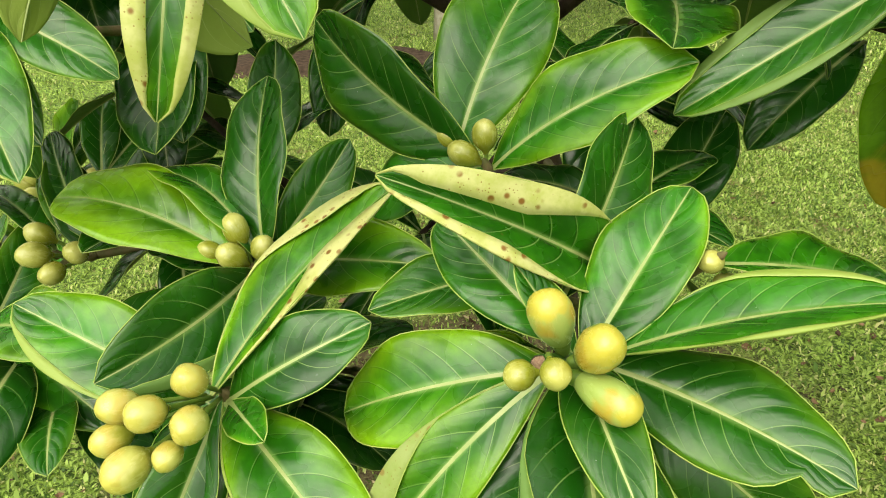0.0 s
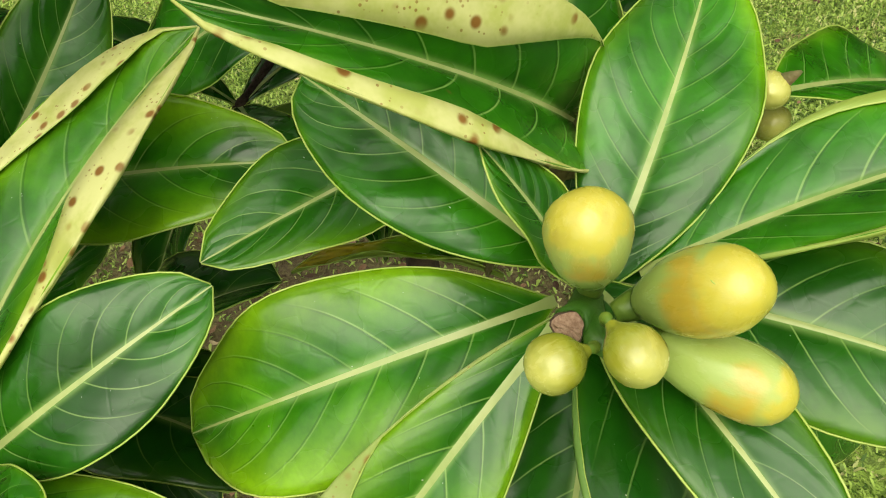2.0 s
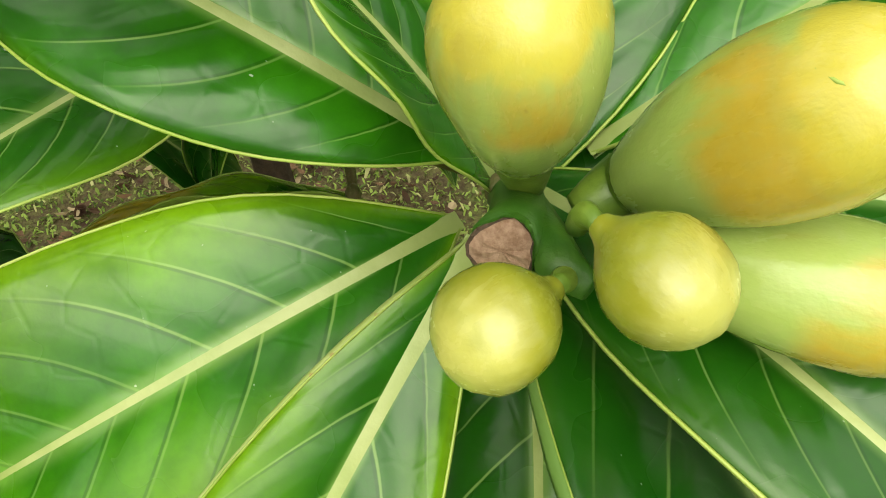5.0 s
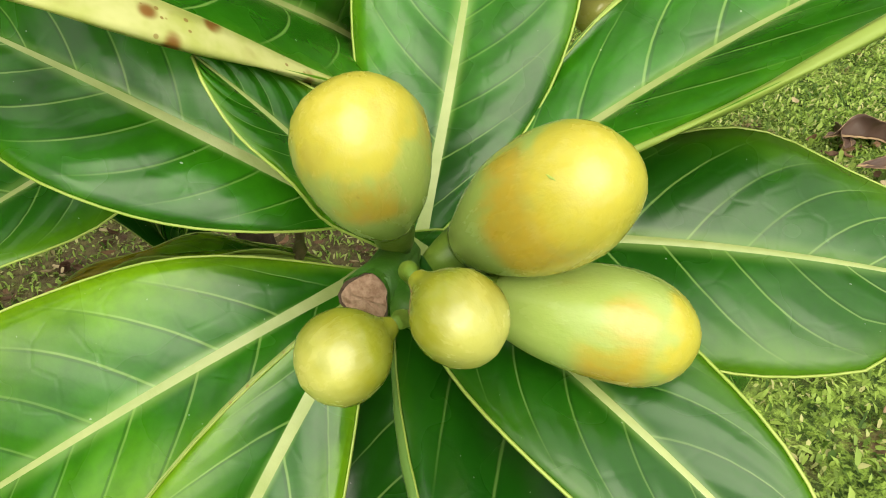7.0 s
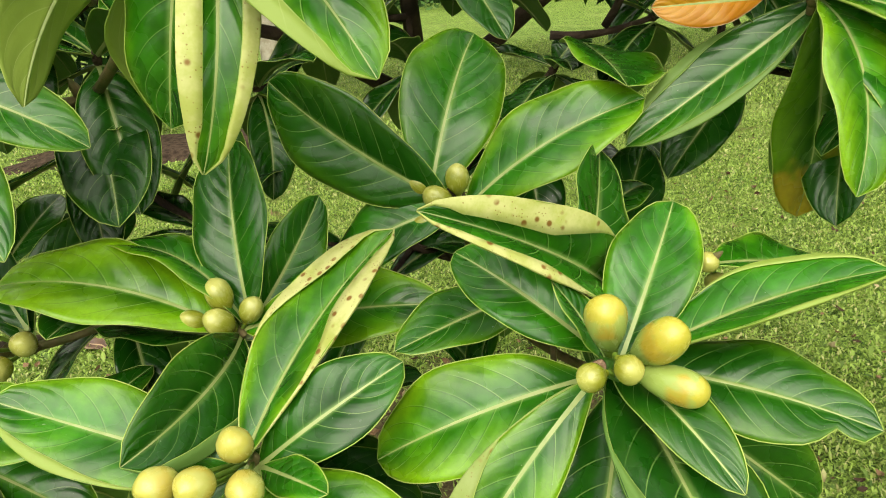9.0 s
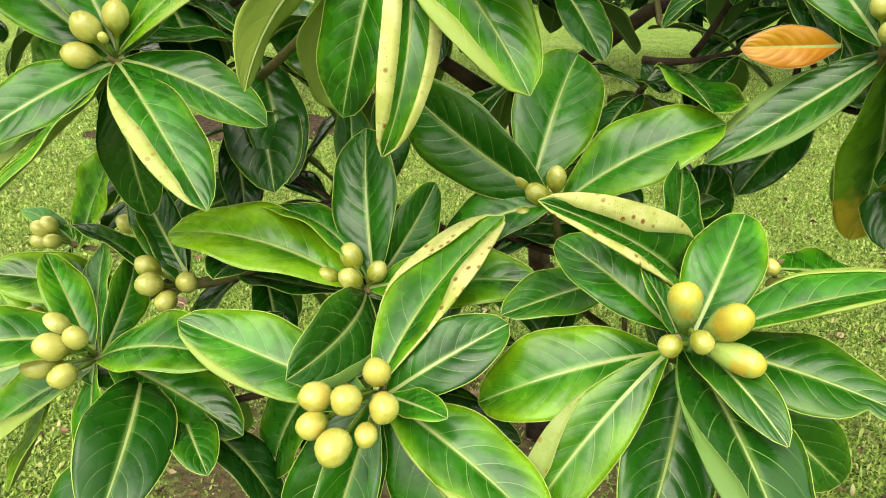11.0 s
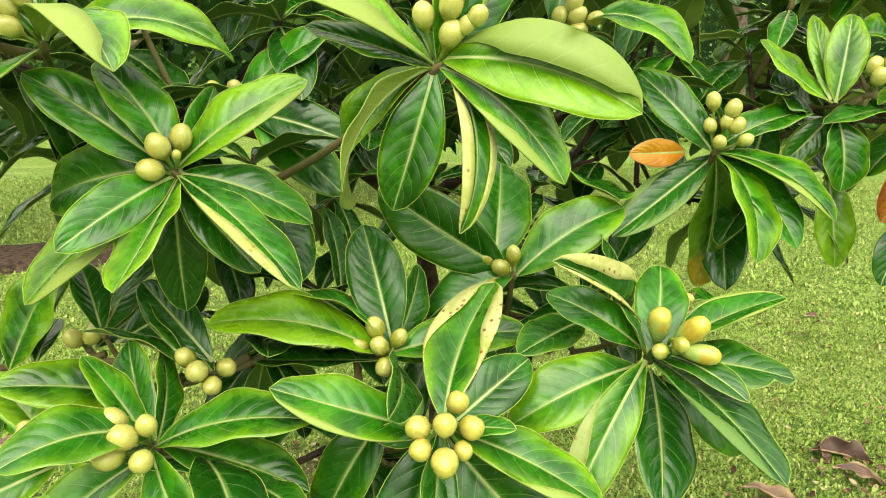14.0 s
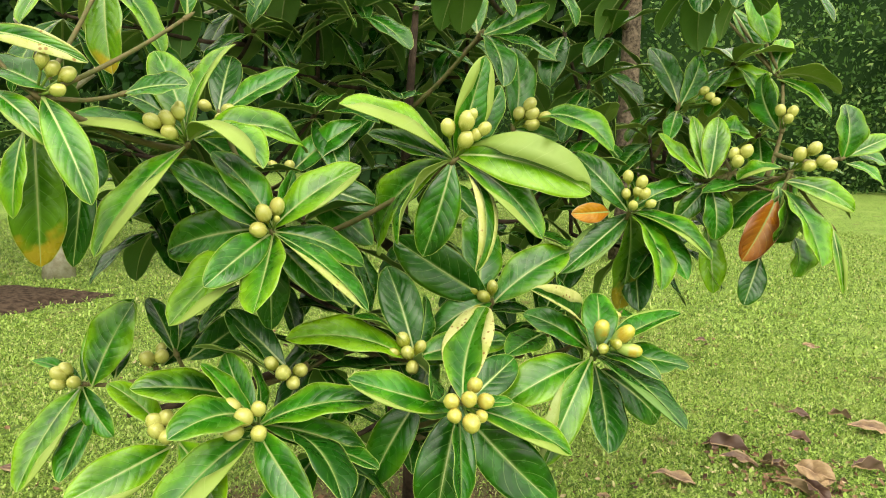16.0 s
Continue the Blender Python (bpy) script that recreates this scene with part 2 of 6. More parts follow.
def make_fruit(name, green, ripe, blush):
    """Skin that turns from green at the stalk to yellow at the tip, with orange patches and fine streaks along the fruit."""
    n = Nodes(name)
    u, v, _ = n.split(n.coord("UV"))
    obj = n.coord("Object")
    info = n.info()
    w = n.math("MULTIPLY", info["Random"], 50.0)
    tone = n.split(info["Color"])
    large = tone[2]
    stretch = n.t.nodes.new("ShaderNodeMapping")
    stretch.inputs["Scale"].default_value = (1.0, 1.0, 0.3)
    n.put(stretch.inputs[0], obj)
    broad, fine = n.noise(42.0, 3.0, 0.6, obj, w), n.noise(420.0, 3.0, 0.6, obj, w)
    streak = n.noise(150.0, 4.0, 0.65, stretch.outputs[0], w)
    green = n.mix(large, green, (0.31, 0.405, 0.098))
    ripe = n.mix(large, ripe, (0.355, 0.405, 0.105))
    k = n.math("ADD", n.math("MULTIPLY", u, 0.95), n.math("MULTIPLY", n.math("SUBTRACT", broad, 0.5), 1.1))
    k = n.math("ADD", k, n.math("MULTIPLY", n.math("SUBTRACT", streak, 0.5), 0.5))
    k = n.math("ADD", k, n.math("SUBTRACT", tone[0], 0.5))
    col = n.mix(n.step(k, 0.18, 0.66), green, ripe)
    tip = n.math("ADD", u, n.math("MULTIPLY", n.math("SUBTRACT", broad, 0.5), 0.42))
    tip = n.math("ADD", tip, n.math("MULTIPLY", n.math("SUBTRACT", streak, 0.5), 0.10))
    col = n.mix(n.math("MULTIPLY", n.step(tip, 0.79, 0.86), n.math("MULTIPLY", tone[1], 0.95), clamp=True), col, (0.50, 0.42, 0.045))
    patch = n.math("ADD", n.noise(24.0, 1.0, 0.5, obj, n.math("ADD", w, 9.0)), n.math("MULTIPLY", n.math("SUBTRACT", streak, 0.5), 0.22))
    reach = n.math("MULTIPLY", n.step(u, 0.42, 0.56), n.step(u, 0.86, 0.72, 0.10, 1.0))
    col = n.mix(n.math("MULTIPLY", n.step(patch, 0.40, 0.52, 0.0, 0.85), n.math("MULTIPLY", reach, tone[1])), col, blush)
    col = n.mix(n.math("MULTIPLY", n.math("SUBTRACT", fine, 0.45), 0.5, clamp=True), col, (0.46, 0.47, 0.18))
    bruise = n.noise(70.0, 2.0, 0.5, stretch.outputs[0], n.math("ADD", w, 23.0))
    col = n.mix(n.step(bruise, 0.64, 0.72, 0.0, 0.35), col, (0.30, 0.22, 0.035))
    fleck = n.noise(260.0, 1.0, 0.4, obj, w)
    col = n.mix(n.step(fleck, 0.76, 0.80, 0.0, 0.5), col, (0.22, 0.17, 0.03))
    relief = n.math("ADD", n.math("MULTIPLY", fine, 0.5), n.math("ADD", n.math("MULTIPLY", broad, 2.0), n.math("MULTIPLY", streak, 0.8)))
    return n.surface(col, n.math("ADD", n.math("MULTIPLY", streak, 0.22), 0.15), n.bump(relief, 0.30, 0.0009), 0.5, 0.45,
                     (0.70, 0.68, 0.10), 0.06)


FRUIT = make_fruit("fruit_skin", (0.225, 0.240, 0.020), (0.44, 0.43, 0.115), (0.48, 0.285, 0.012))
CALYX = make_plain("calyx_green", (0.07, 0.14, 0.012), (0.16, 0.24, 0.03), 60, 0.40)
STUB = make_plain("peduncle_green", (0.022, 0.085, 0.006), (0.05, 0.13, 0.012), 80, 0.40)
BARK = make_plain("brown_bark", (0.030, 0.020, 0.015), (0.085, 0.055, 0.04), 35, 0.85, 0.25, 0.9, 0.004)
CUT_WOOD = make_plain("cut_wood", (0.26, 0.15, 0.10), (0.50, 0.33, 0.25), 420, 0.85, 0.2, 0.8)
TREE_BARK = make_plain("furrowed_brown_bark", (0.035, 0.024, 0.018), (0.20, 0.15, 0.115), 26, 0.9, 0.2, 1.0, 0.008)
TWIG = make_plain("twig_bark", (0.09, 0.10, 0.03), (0.17, 0.12, 0.06), 60, 0.7, 0.3, 0.5, 0.002)
PALE_BARK = make_plain("pale_bark", (0.30, 0.26, 0.20), (0.46, 0.42, 0.35), 18, 0.85, 0.2, 0.8, 0.006)


def make_lawn():
    n = Nodes("lawn_turf")
    obj = n.coord("Object")
    clump, mid, fine, speck = n.noise(0.9, 4.0, 0.6, obj), n.noise(7.0, 5.0, 0.75, obj), n.noise(62.0, 4.0, 0.75, obj), n.noise(16.0, 6.0, 0.85, obj)
    col = n.mix(n.step(fine, 0.40, 0.60), (0.018, 0.045, 0.006), (0.27, 0.40, 0.065))
    col = n.mix(n.step(speck, 0.47, 0.37), col, (0.035, 0.065, 0.010))
    col = n.mix(n.step(mid, 0.45, 0.70, 0.0, 0.5), col, (0.33, 0.45, 0.10))
    col = n.mix(n.step(clump, 0.48, 0.70, 0.0, 0.35), col, (0.35, 0.40, 0.13))
    col = n.mix(n.math("MULTIPLY", n.step(n.noise(2.6, 3.0, 0.6, obj), 0.60, 0.70), n.step(speck, 0.58, 0.42)), col, (0.13, 0.075, 0.045))
    x, y, _ = n.split(obj)
    dx, dy = n.math("MULTIPLY", n.math("SUBTRACT", x, 0.0), 0.62), n.math("SUBTRACT", y, 1.45)
    r = n.math("SQRT", n.math("ADD", n.math("MULTIPLY", dx, dx), n.math("MULTIPLY", dy, dy)))
    bare = n.step(n.math("ADD", r, n.math("MULTIPLY", n.math("SUBTRACT", mid, 0.5), 0.7)), 0.62, 0.34, 0.0, 0.85)
    col = n.mix(bare, col, n.mix(fine, (0.05, 0.03, 0.02), (0.20, 0.13, 0.085)))
    return n.surface(col, 0.85, n.bump(n.math("ADD", fine, mid), 1.0, 0.02), 0.2)


def make_blades(name, a, b, c, specular=0.35, patches=False):
    n = Nodes(name)
    r = n.island()
    col = n.mix(n.step(r, 0.05, 0.60), a, b)
    col = n.mix(n.step(r, 0.86, 0.9), col, c)
    if patches:
        obj = n.coord("Object")
        col = n.mix(n.step(n.noise(3.2, 4.0, 0.7, obj), 0.45, 0.72, 0.0, 0.35), col, (0.46, 0.52, 0.17))
        col = n.mix(n.step(n.noise(8.0, 4.0, 0.7, obj), 0.52, 0.72, 0.0, 0.6), col, (0.075, 0.175, 0.018))
        col = n.mix(n.math("MULTIPLY", n.step(n.noise(5.0, 3.0, 0.6, obj), 0.60, 0.68), n.step(r, 0.35, 0.5)), col, (0.24, 0.17, 0.09))
    return n.surface(col, 0.5, None, specular, 0.0, n.mix(0.5, col, b), 0.22)


LAWN = make_lawn()
BLADES = make_blades("grass_blade", (0.045, 0.105, 0.010), (0.35, 0.48, 0.095), (0.54, 0.52, 0.24), 0.35, True)
# crown leaves near black: deep shade behind the shrub is put into their colour
CROWN = make_blades("shade_dark_foliage", (0.004, 0.016, 0.004), (0.014, 0.046, 0.008), (0.05, 0.10, 0.015), 0.12)
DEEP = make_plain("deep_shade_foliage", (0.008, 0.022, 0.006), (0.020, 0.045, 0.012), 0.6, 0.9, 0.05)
FAR_LEAF = make_blades("far_foliage", (0.008, 0.028, 0.006), (0.075, 0.150, 0.035), (0.24, 0.33, 0.10), 0.12)
CRUMBS = make_blades("dead_leaf_bits", (0.055, 0.028, 0.020), (0.26, 0.15, 0.09), (0.48, 0.38, 0.24), 0.2)
MULCH = make_plain("bark_mulch", (0.045, 0.03, 0.022), (0.15, 0.10, 0.075), 22, 0.95, 0.1, 1.0, 0.02)


# ---- building helpers ----
def mesh_object(name, verts, faces, mats, index=None, uvs=None, parent=None, smooth=True):
    me = bpy.data.meshes.new(name)
    me.from_pydata([tuple(v) for v in verts], [], faces)
    for m in mats:
        me.materials.append(m)
    if index is not None:
        me.polygons.foreach_set("material_index", index)
    if smooth:
        me.polygons.foreach_set("use_smooth", [True] * len(me.polygons))
    if uvs is not None:
        layer = me.uv_layers.new(name="UVMap")
        loops = np.empty(len(me.loops), dtype=np.int32)
        me.loops.foreach_get("vertex_index", loops)
        layer.data.foreach_set("uv", np.asarray(uvs, dtype=np.float32)[loops].ravel())
    me.update()
    ob = new(name, me)
    if parent is not None:
        ob.parent = parent
    return ob


def tube(points, radii, sides=8, wobble=0.0, rng=None):
    """Vertices and faces of a tapered tube along points."""
    pts = [Vector(p) for p in points]
    verts, faces = [], []
    ref = Vector((0.31, 0.2, 0.93)).normalized()
    for i, p in enumerate(pts):
        d = (pts[min(i + 1, len(pts) - 1)] - pts[max(i - 1, 0)]).normalized()
        x = d.cross(ref).normalized() if abs(d.dot(ref)) < 0.97 else d.cross(Vector((1, 0, 0))).normalized()
        y = d.cross(x)
        for k in range(sides):
            a = 2 * math.pi * k / sides
            r = radii[i] * (1 + (rng.uniform(-wobble, wobble) if rng else 0))
            verts.append(p + r * (x * math.cos(a) + y * math.sin(a)))
    for i in range(len(pts) - 1):
        for k in range(sides):
            a, b = i * sides + k, i * sides + (k + 1) % sides
            faces.append((a, b, b + sides, a + sides))
    faces.append(tuple(range(sides))[::-1])
    faces.append(tuple(range((len(pts) - 1) * sides, len(pts) * sides)))
    return verts, faces


def curve_points(a, b, lift, n=9, side=0.0):
    """Points from a to b that bow by lift upwards in the middle."""
    a, b = Vector(a), Vector(b)
    s = (b - a).cross(Vector((0, 0, 1)))
    return [a.lerp(b, i / (n - 1)) + (Vector((0, 0, 1)) * lift + s * side) * 4 * (i / (n - 1)) * (1 - i / (n - 1)) for i in range(n)]


# ---- the leaf ----
ROWS = 20


def leaf_mesh(name, length, width, bend, sway, left, right, mats, parent, seed, wave=0.085, rib=1.0, blunt=0.75, notch=None, belly=1.15, arch=15.0):
    """A thick blade with two faces, a pale margin and a raised midrib. It starts at the origin along +Y, its upper face to +Z.
    bend: degrees by which it droops to its tip; sway: to its right. left, right: (degrees by which the half is folded up, share of it that is rolled over and shows the underside, where along the leaf the roll starts)."""
    rng = np.random.RandomState(seed)
    s = np.linspace(0, 1, ROWS + 1)
    th, ps = radians(bend) * s, radians(sway) * s
    d = np.stack([np.sin(ps), np.cos(ps) * np.cos(th), -np.cos(ps) * np.sin(th)], 1)
    c = np.concatenate([[np.zeros(3)], np.cumsum((d[1:] + d[:-1]) / 2, 0) * length / ROWS])
    lat = np.stack([np.cos(ps), -np.sin(ps) * np.cos(th), np.sin(ps) * np.sin(th)], 1)
    nrm = np.cross(lat, d)
    half = width / 2 * np.sin(np.pi * s ** belly) ** (blunt - 0.17 * s)
    half[0], half[-1] = 0.0016, 0.0008
    half = np.maximum(half, 0.0008)
    ph, ph2 = rng.uniform(0, 6.28, 2)
    flat = (0.0, 0.10, 0.28, 0.48, 0.68, 0.86, 1.0)
    turns = ((0.05, 55), (0.10, 115), (0.16, 165), (0.55, 176), (1.0, 172))
    top, under, uv = [], [], []
    for i in range(ROWS + 1):
        line_top, line_under, line_uv = [], [], []
        for sg, (fold, band, start) in ((-1, left), (1, right)):
            half_i = half[i]
            if notch and sg > 0:
                half_i *= 1 - notch[1] * math.exp(-((s[i] - notch[0]) / 0.05) ** 2)
            wob = wave * half[i] * math.sin(s[i] * 15 + (ph if sg < 0 else ph2)) * (0.3 if band else 1.0)
            over = band * min(1.0, max(0.02, (s[i] - start) * 3.2)) * min(1.0, (1.02 - s[i]) * 6)
            steps = [(x, fold + arch * (1.0 - 2.0 * x), x) for x in flat]
            if band:
                steps += [(1 + 0.08 * k if k < 0.2 else 1 + 0.0128 + over * k, fold - arch + turn, 1.0 - 0.3 * k) for k, turn in turns]
            p, last, row_t, row_u, row_uv = c[i].copy(), 0.0, [], [], []
            for k, (x, angle, across) in enumerate(steps):
                a = radians(angle)
                p = p + half_i * (x - last) * (sg * lat[i] * math.cos(a) + nrm[i] * math.sin(a))
                last = x
                n = -sg * lat[i] * math.sin(a) + nrm[i] * math.cos(a)
                q = p + n * wob * min(x, 1.0) ** 2 * (1 if x <= 1 else -1)
                row_t.append(q)
                row_u.append(q - n * (0.0005 if k == len(steps) - 1 else 0.0009))
                row_uv.append((s[i], 0.5 + 0.5 * sg * across))
            if sg < 0:
                line_top, line_under, line_uv = row_t[::-1], row_u[::-1], row_uv[::-1]
            else:
                line_top += row_t[1:]
                line_under += row_u[1:]
                line_uv += row_uv[1:]
        top += line_top
        under += line_under
        uv += line_uv
    n = len(line_top)
    verts, uvs = top + under, uv + uv
    off, faces, idx = len(top), [], []
    for i in range(ROWS):
        for k in range(n - 1):
            a = i * n + k
            faces.append((a, a + 1, a + n + 1, a + n))
            faces.append((off + a, off + a + n, off + a + n + 1, off + a + 1))
            idx += [0, 1]
        a, b = i * n, i * n + n - 1
        faces.append((a, a + n, off + a + n, off + a))
        faces.append((b, off + b, off + b + n, b + n))
        idx += [2, 2]
    # pale margin: a thin raised cord along both edges
    for edge in (0, n - 1):
        pts = [np.asarray(verts[i * n + edge]) for i in range(ROWS + 1)]
        tv, tf = tube(pts, [0.00055] * (ROWS + 1), 4)
        o = len(verts)
        verts += [np.array(x) for x in tv]
        uvs += [(0.5, 0.5)] * len(tv)
        faces += [tuple(o + x for x in f) for f in tf]
        idx += [2] * len(tf)
    # midrib: a low ridge above and a stronger one below
    for sg, high in ((1, 0.0007), (-1, 0.0022)):
        o = len(verts)
        for i in range(ROWS + 1):
            r = rib * (0.0030 * (1 - s[i]) ** 0.9 + 0.0004) * min(1.0, 0.75 + width * 3)
            base = c[i] - (0 if sg > 0 else 1) * nrm[i] * 0.0009
            for k, (x, h) in enumerate(((-1.0, 0.05), (-0.55, 0.8), (0, 1.0), (0.55, 0.8), (1.0, 0.05))):
                lift = abs(x) * r * math.tan(radians(min(left[0] if x < 0 else right[0], 50)))
                verts.append(base + lat[i] * x * r + nrm[i] * (sg * high * h * (r / 0.0034 + 0.25) + lift))
                uvs.append((s[i], 0.5))
        for i in range(ROWS):
            for k in range(4):
                a = o + i * 5 + k
                faces.append((a, a + 1, a + 6, a + 5) if sg > 0 else (a, a + 5, a + 6, a + 1))
                idx.append(3)
    return mesh_object(name, verts, faces, mats, idx, uvs, parent)


GREEN = (LEAF_TOP, LEAF_UNDER, LEAF_RIM, LEAF_RIB)
TURNED = (TURNED_TOP, TURNED_UNDER, DRY_RIB, LEAF_RIB)
DRY = (DRY_TOP, DRY_UNDER, DRY_RIB, DRY_RIB)
leaf_count = [0]


def leaf_turn(yaw, pitch, roll):
    return (Matrix.Rotation(radians(yaw), 4, "Z") @ Matrix.Rotation(radians(pitch), 4, "X") @ Matrix.Rotation(radians(roll), 4, "Y"))


def leaf(twig, off, turn, size, bend, sway=0, left=(14, 0, 0), right=(14, 0, 0), tone=(0.35, 0.1, 0.2), mats=GREEN, label="", notch=None, belly=1.15):
    """One leaf of a twig: off in mm from its tip, turn (yaw, pitch, roll), size (length, width) in metres. tone:
    yellowing, spots and darkening, which on inner green leaves is painted shade.
    """
    leaf_count[0] += 1
    ob = leaf_mesh("leaf", size[0], size[1], bend, sway, left, right, mats, twig, leaf_count[0], notch=notch, belly=belly)
    ob.matrix_basis = Matrix.Translation(Vector(off) / 1000) @ leaf_turn(*turn)
    ob.color = (*tone, 1.0)
    return tagged(ob, label)


SMALL_FRUIT = ((0, 0.05, 0.12, 0.20, 0.30, 0.42, 0.55, 0.68, 0.80, 0.90, 0.96, 1), (0.20, 0.24, 0.27, 0.52, 0.78, 0.94, 1.0, 0.98, 0.86, 0.63, 0.41, 0.06))


def fruit(twig, base, tip, radius, ripe=0.5, blush=0.4, big=False, stem=(0, 0, 0)):
    """A plump ovoid fruit from base to tip, on a short stalk that starts at stem, all in mm from the twig's tip."""
    b, t = Vector(base) / 1000, Vector(tip) / 1000
    axis = t - b
    length = axis.length
    rings, sides = 20, 24
    turn, lobes = (b.x * 900 + t.y * 700) % 6.28, 0.03 if big else 0.06
    verts, uvs, faces, idx = [], [], [], []
    for i in range(rings + 1):
        u = 0.5 - 0.5 * math.cos(math.pi * i / rings)
        if big:
            prof = 0.42 + 0.58 * math.sin(math.pi / 2 * min(1.0, u / 0.62)) ** 0.95 if u < 0.62 else max(0.0004, 1 - ((u - 0.62) / 0.38) ** 2.3) ** 0.5
        else:
            prof = float(np.interp(u, *SMALL_FRUIT))
        prof *= min(1.0, u / 0.07 + 0.02) ** 0.5
        for k in range(sides):
            a = 2 * math.pi * k / sides
            r = radius * prof * (1 + 0.035 * math.cos(a * 2 + turn) * u + lobes * math.cos(a * 3 + 2 * turn) * u * u + 0.05 * noise.noise(Vector((1.6 * math.cos(a) + turn, 1.6 * math.sin(a), 2.6 * u))))
            verts.append((r * math.cos(a), r * math.sin(a), u * length))
            uvs.append((u, k / sides))
    for i in range(rings):
        for k in range(sides):
            a, c = i * sides + k, i * sides + (k + 1) % sides
            faces.append((a, c, c + sides, a + sides))
            idx.append(0)
    faces.append(tuple(range(rings * sides, (rings + 1) * sides)))
    idx.append(0)
    # short stalk with a swollen calyx at the base
    place = Matrix.Translation(b) @ axis.to_track_quat("Z", "Y").to_matrix().to_4x4()
    root = place.inverted() @ (Vector(stem) / 1000)
    neck = Vector((0, 0, -0.15 * min(root.length, 0.03)))
    way = [root.lerp(neck, k) * (1 - k) + neck.lerp(Vector((0, 0, 0)), k) * k for k in (0.15, 0.45, 0.75)]
    if big:
        back = Vector((root.x, root.y, min(root.z, -0.008))).normalized() * 0.013
        way = [back, back * 0.72, back * 0.36]
    tv, tf = tube(way + [(0, 0, 0.0), (0, 0, length * 0.05), (0, 0, length * 0.09)],
                  [radius * k for k in (0.26, 0.33, 0.40, 0.45, 0.50, 0.40)] if big else [0.0024, 0.0024, 0.0026, radius * 0.17, radius * 0.18, radius * 0.16], 14)
    n_stalk = len(tf)
    if big:
        for a0 in (0.3, 2.5, 4.6):
            arc = [(radius * r * math.cos(a0 + x), radius * r * math.sin(a0 + x), length * z) for x, r, z in ((0.0, 0.80, 0.845), (0.22, 0.73, 0.878), (0.44, 0.62, 0.912), (0.6, 0.50, 0.942))]
            sv, sf = tube(arc, [0.0002, 0.0004, 0.0004, 0.0002], 5)
            o = len(tv)
            tv, tf = tv + sv, tf + [tuple(o + x for x in f) for f in sf]
    o = len(verts)
    verts += [tuple(x) for x in tv]
    uvs += [(0, 0)] * len(tv)
    faces += [tuple(o + x for x in f) for f in tf]
    idx += [1] * n_stalk + [2] * (len(tf) - n_stalk)
    ob = mesh_object("fruit", verts, faces, (FRUIT, CALYX, LEAF_RIM), idx, uvs, twig)
    ob.matrix_basis = place
    ob.color = (ripe, blush, 1.0 if big else 0.0, 1)
    return ob


# ---- the ground ----
def ground_sheet():
    xs = np.concatenate([np.linspace(-400, -8, 12), np.linspace(-6, 10, 65), np.linspace(12, 400, 12)])
    ys = np.concatenate([np.linspace(-400, -4, 10), np.linspace(-3, 13, 65), np.linspace(15, 400, 12)])
    verts = []
    for y in ys:
        for x in xs:
            near = max(0.0, 1 - max(abs(x - 2) / 9, abs(y - 5) / 9))
            verts.append((x, y, 0.045 * near * noise.noise(Vector((x * 0.8, y * 0.8, 3.0))) - 0.012))
    w = len(xs)
    faces = [(j * w + i, j * w + i + 1, (j + 1) * w + i + 1, (j + 1) * w + i) for j in range(len(ys) - 1) for i in range(w - 1)]
    ob = mesh_object("ground", verts, faces, (LAWN,))
    return tagged(ob, "light green mown lawn with bare brown soil below the shrub", "lawn", kind="structure")


def height(x, y):
    near = max(0.0, 1 - max(abs(x - 2) / 9, abs(y - 5) / 9))
    return 0.045 * near * noise.noise(Vector((x * 0.8, y * 0.8, 3.0))) - 0.012


ground_sheet()


def height_array(x, y):
    near = np.maximum(0.0, 1 - np.maximum(abs(x - 2) / 9, abs(y - 5) / 9))
    bumps = np.fromiter((noise.noise(Vector((a * 0.8, b * 0.8, 3.0))) for a, b in zip(x, y)), dtype=np.float64, count=len(x))
    return 0.045 * near * bumps - 0.012


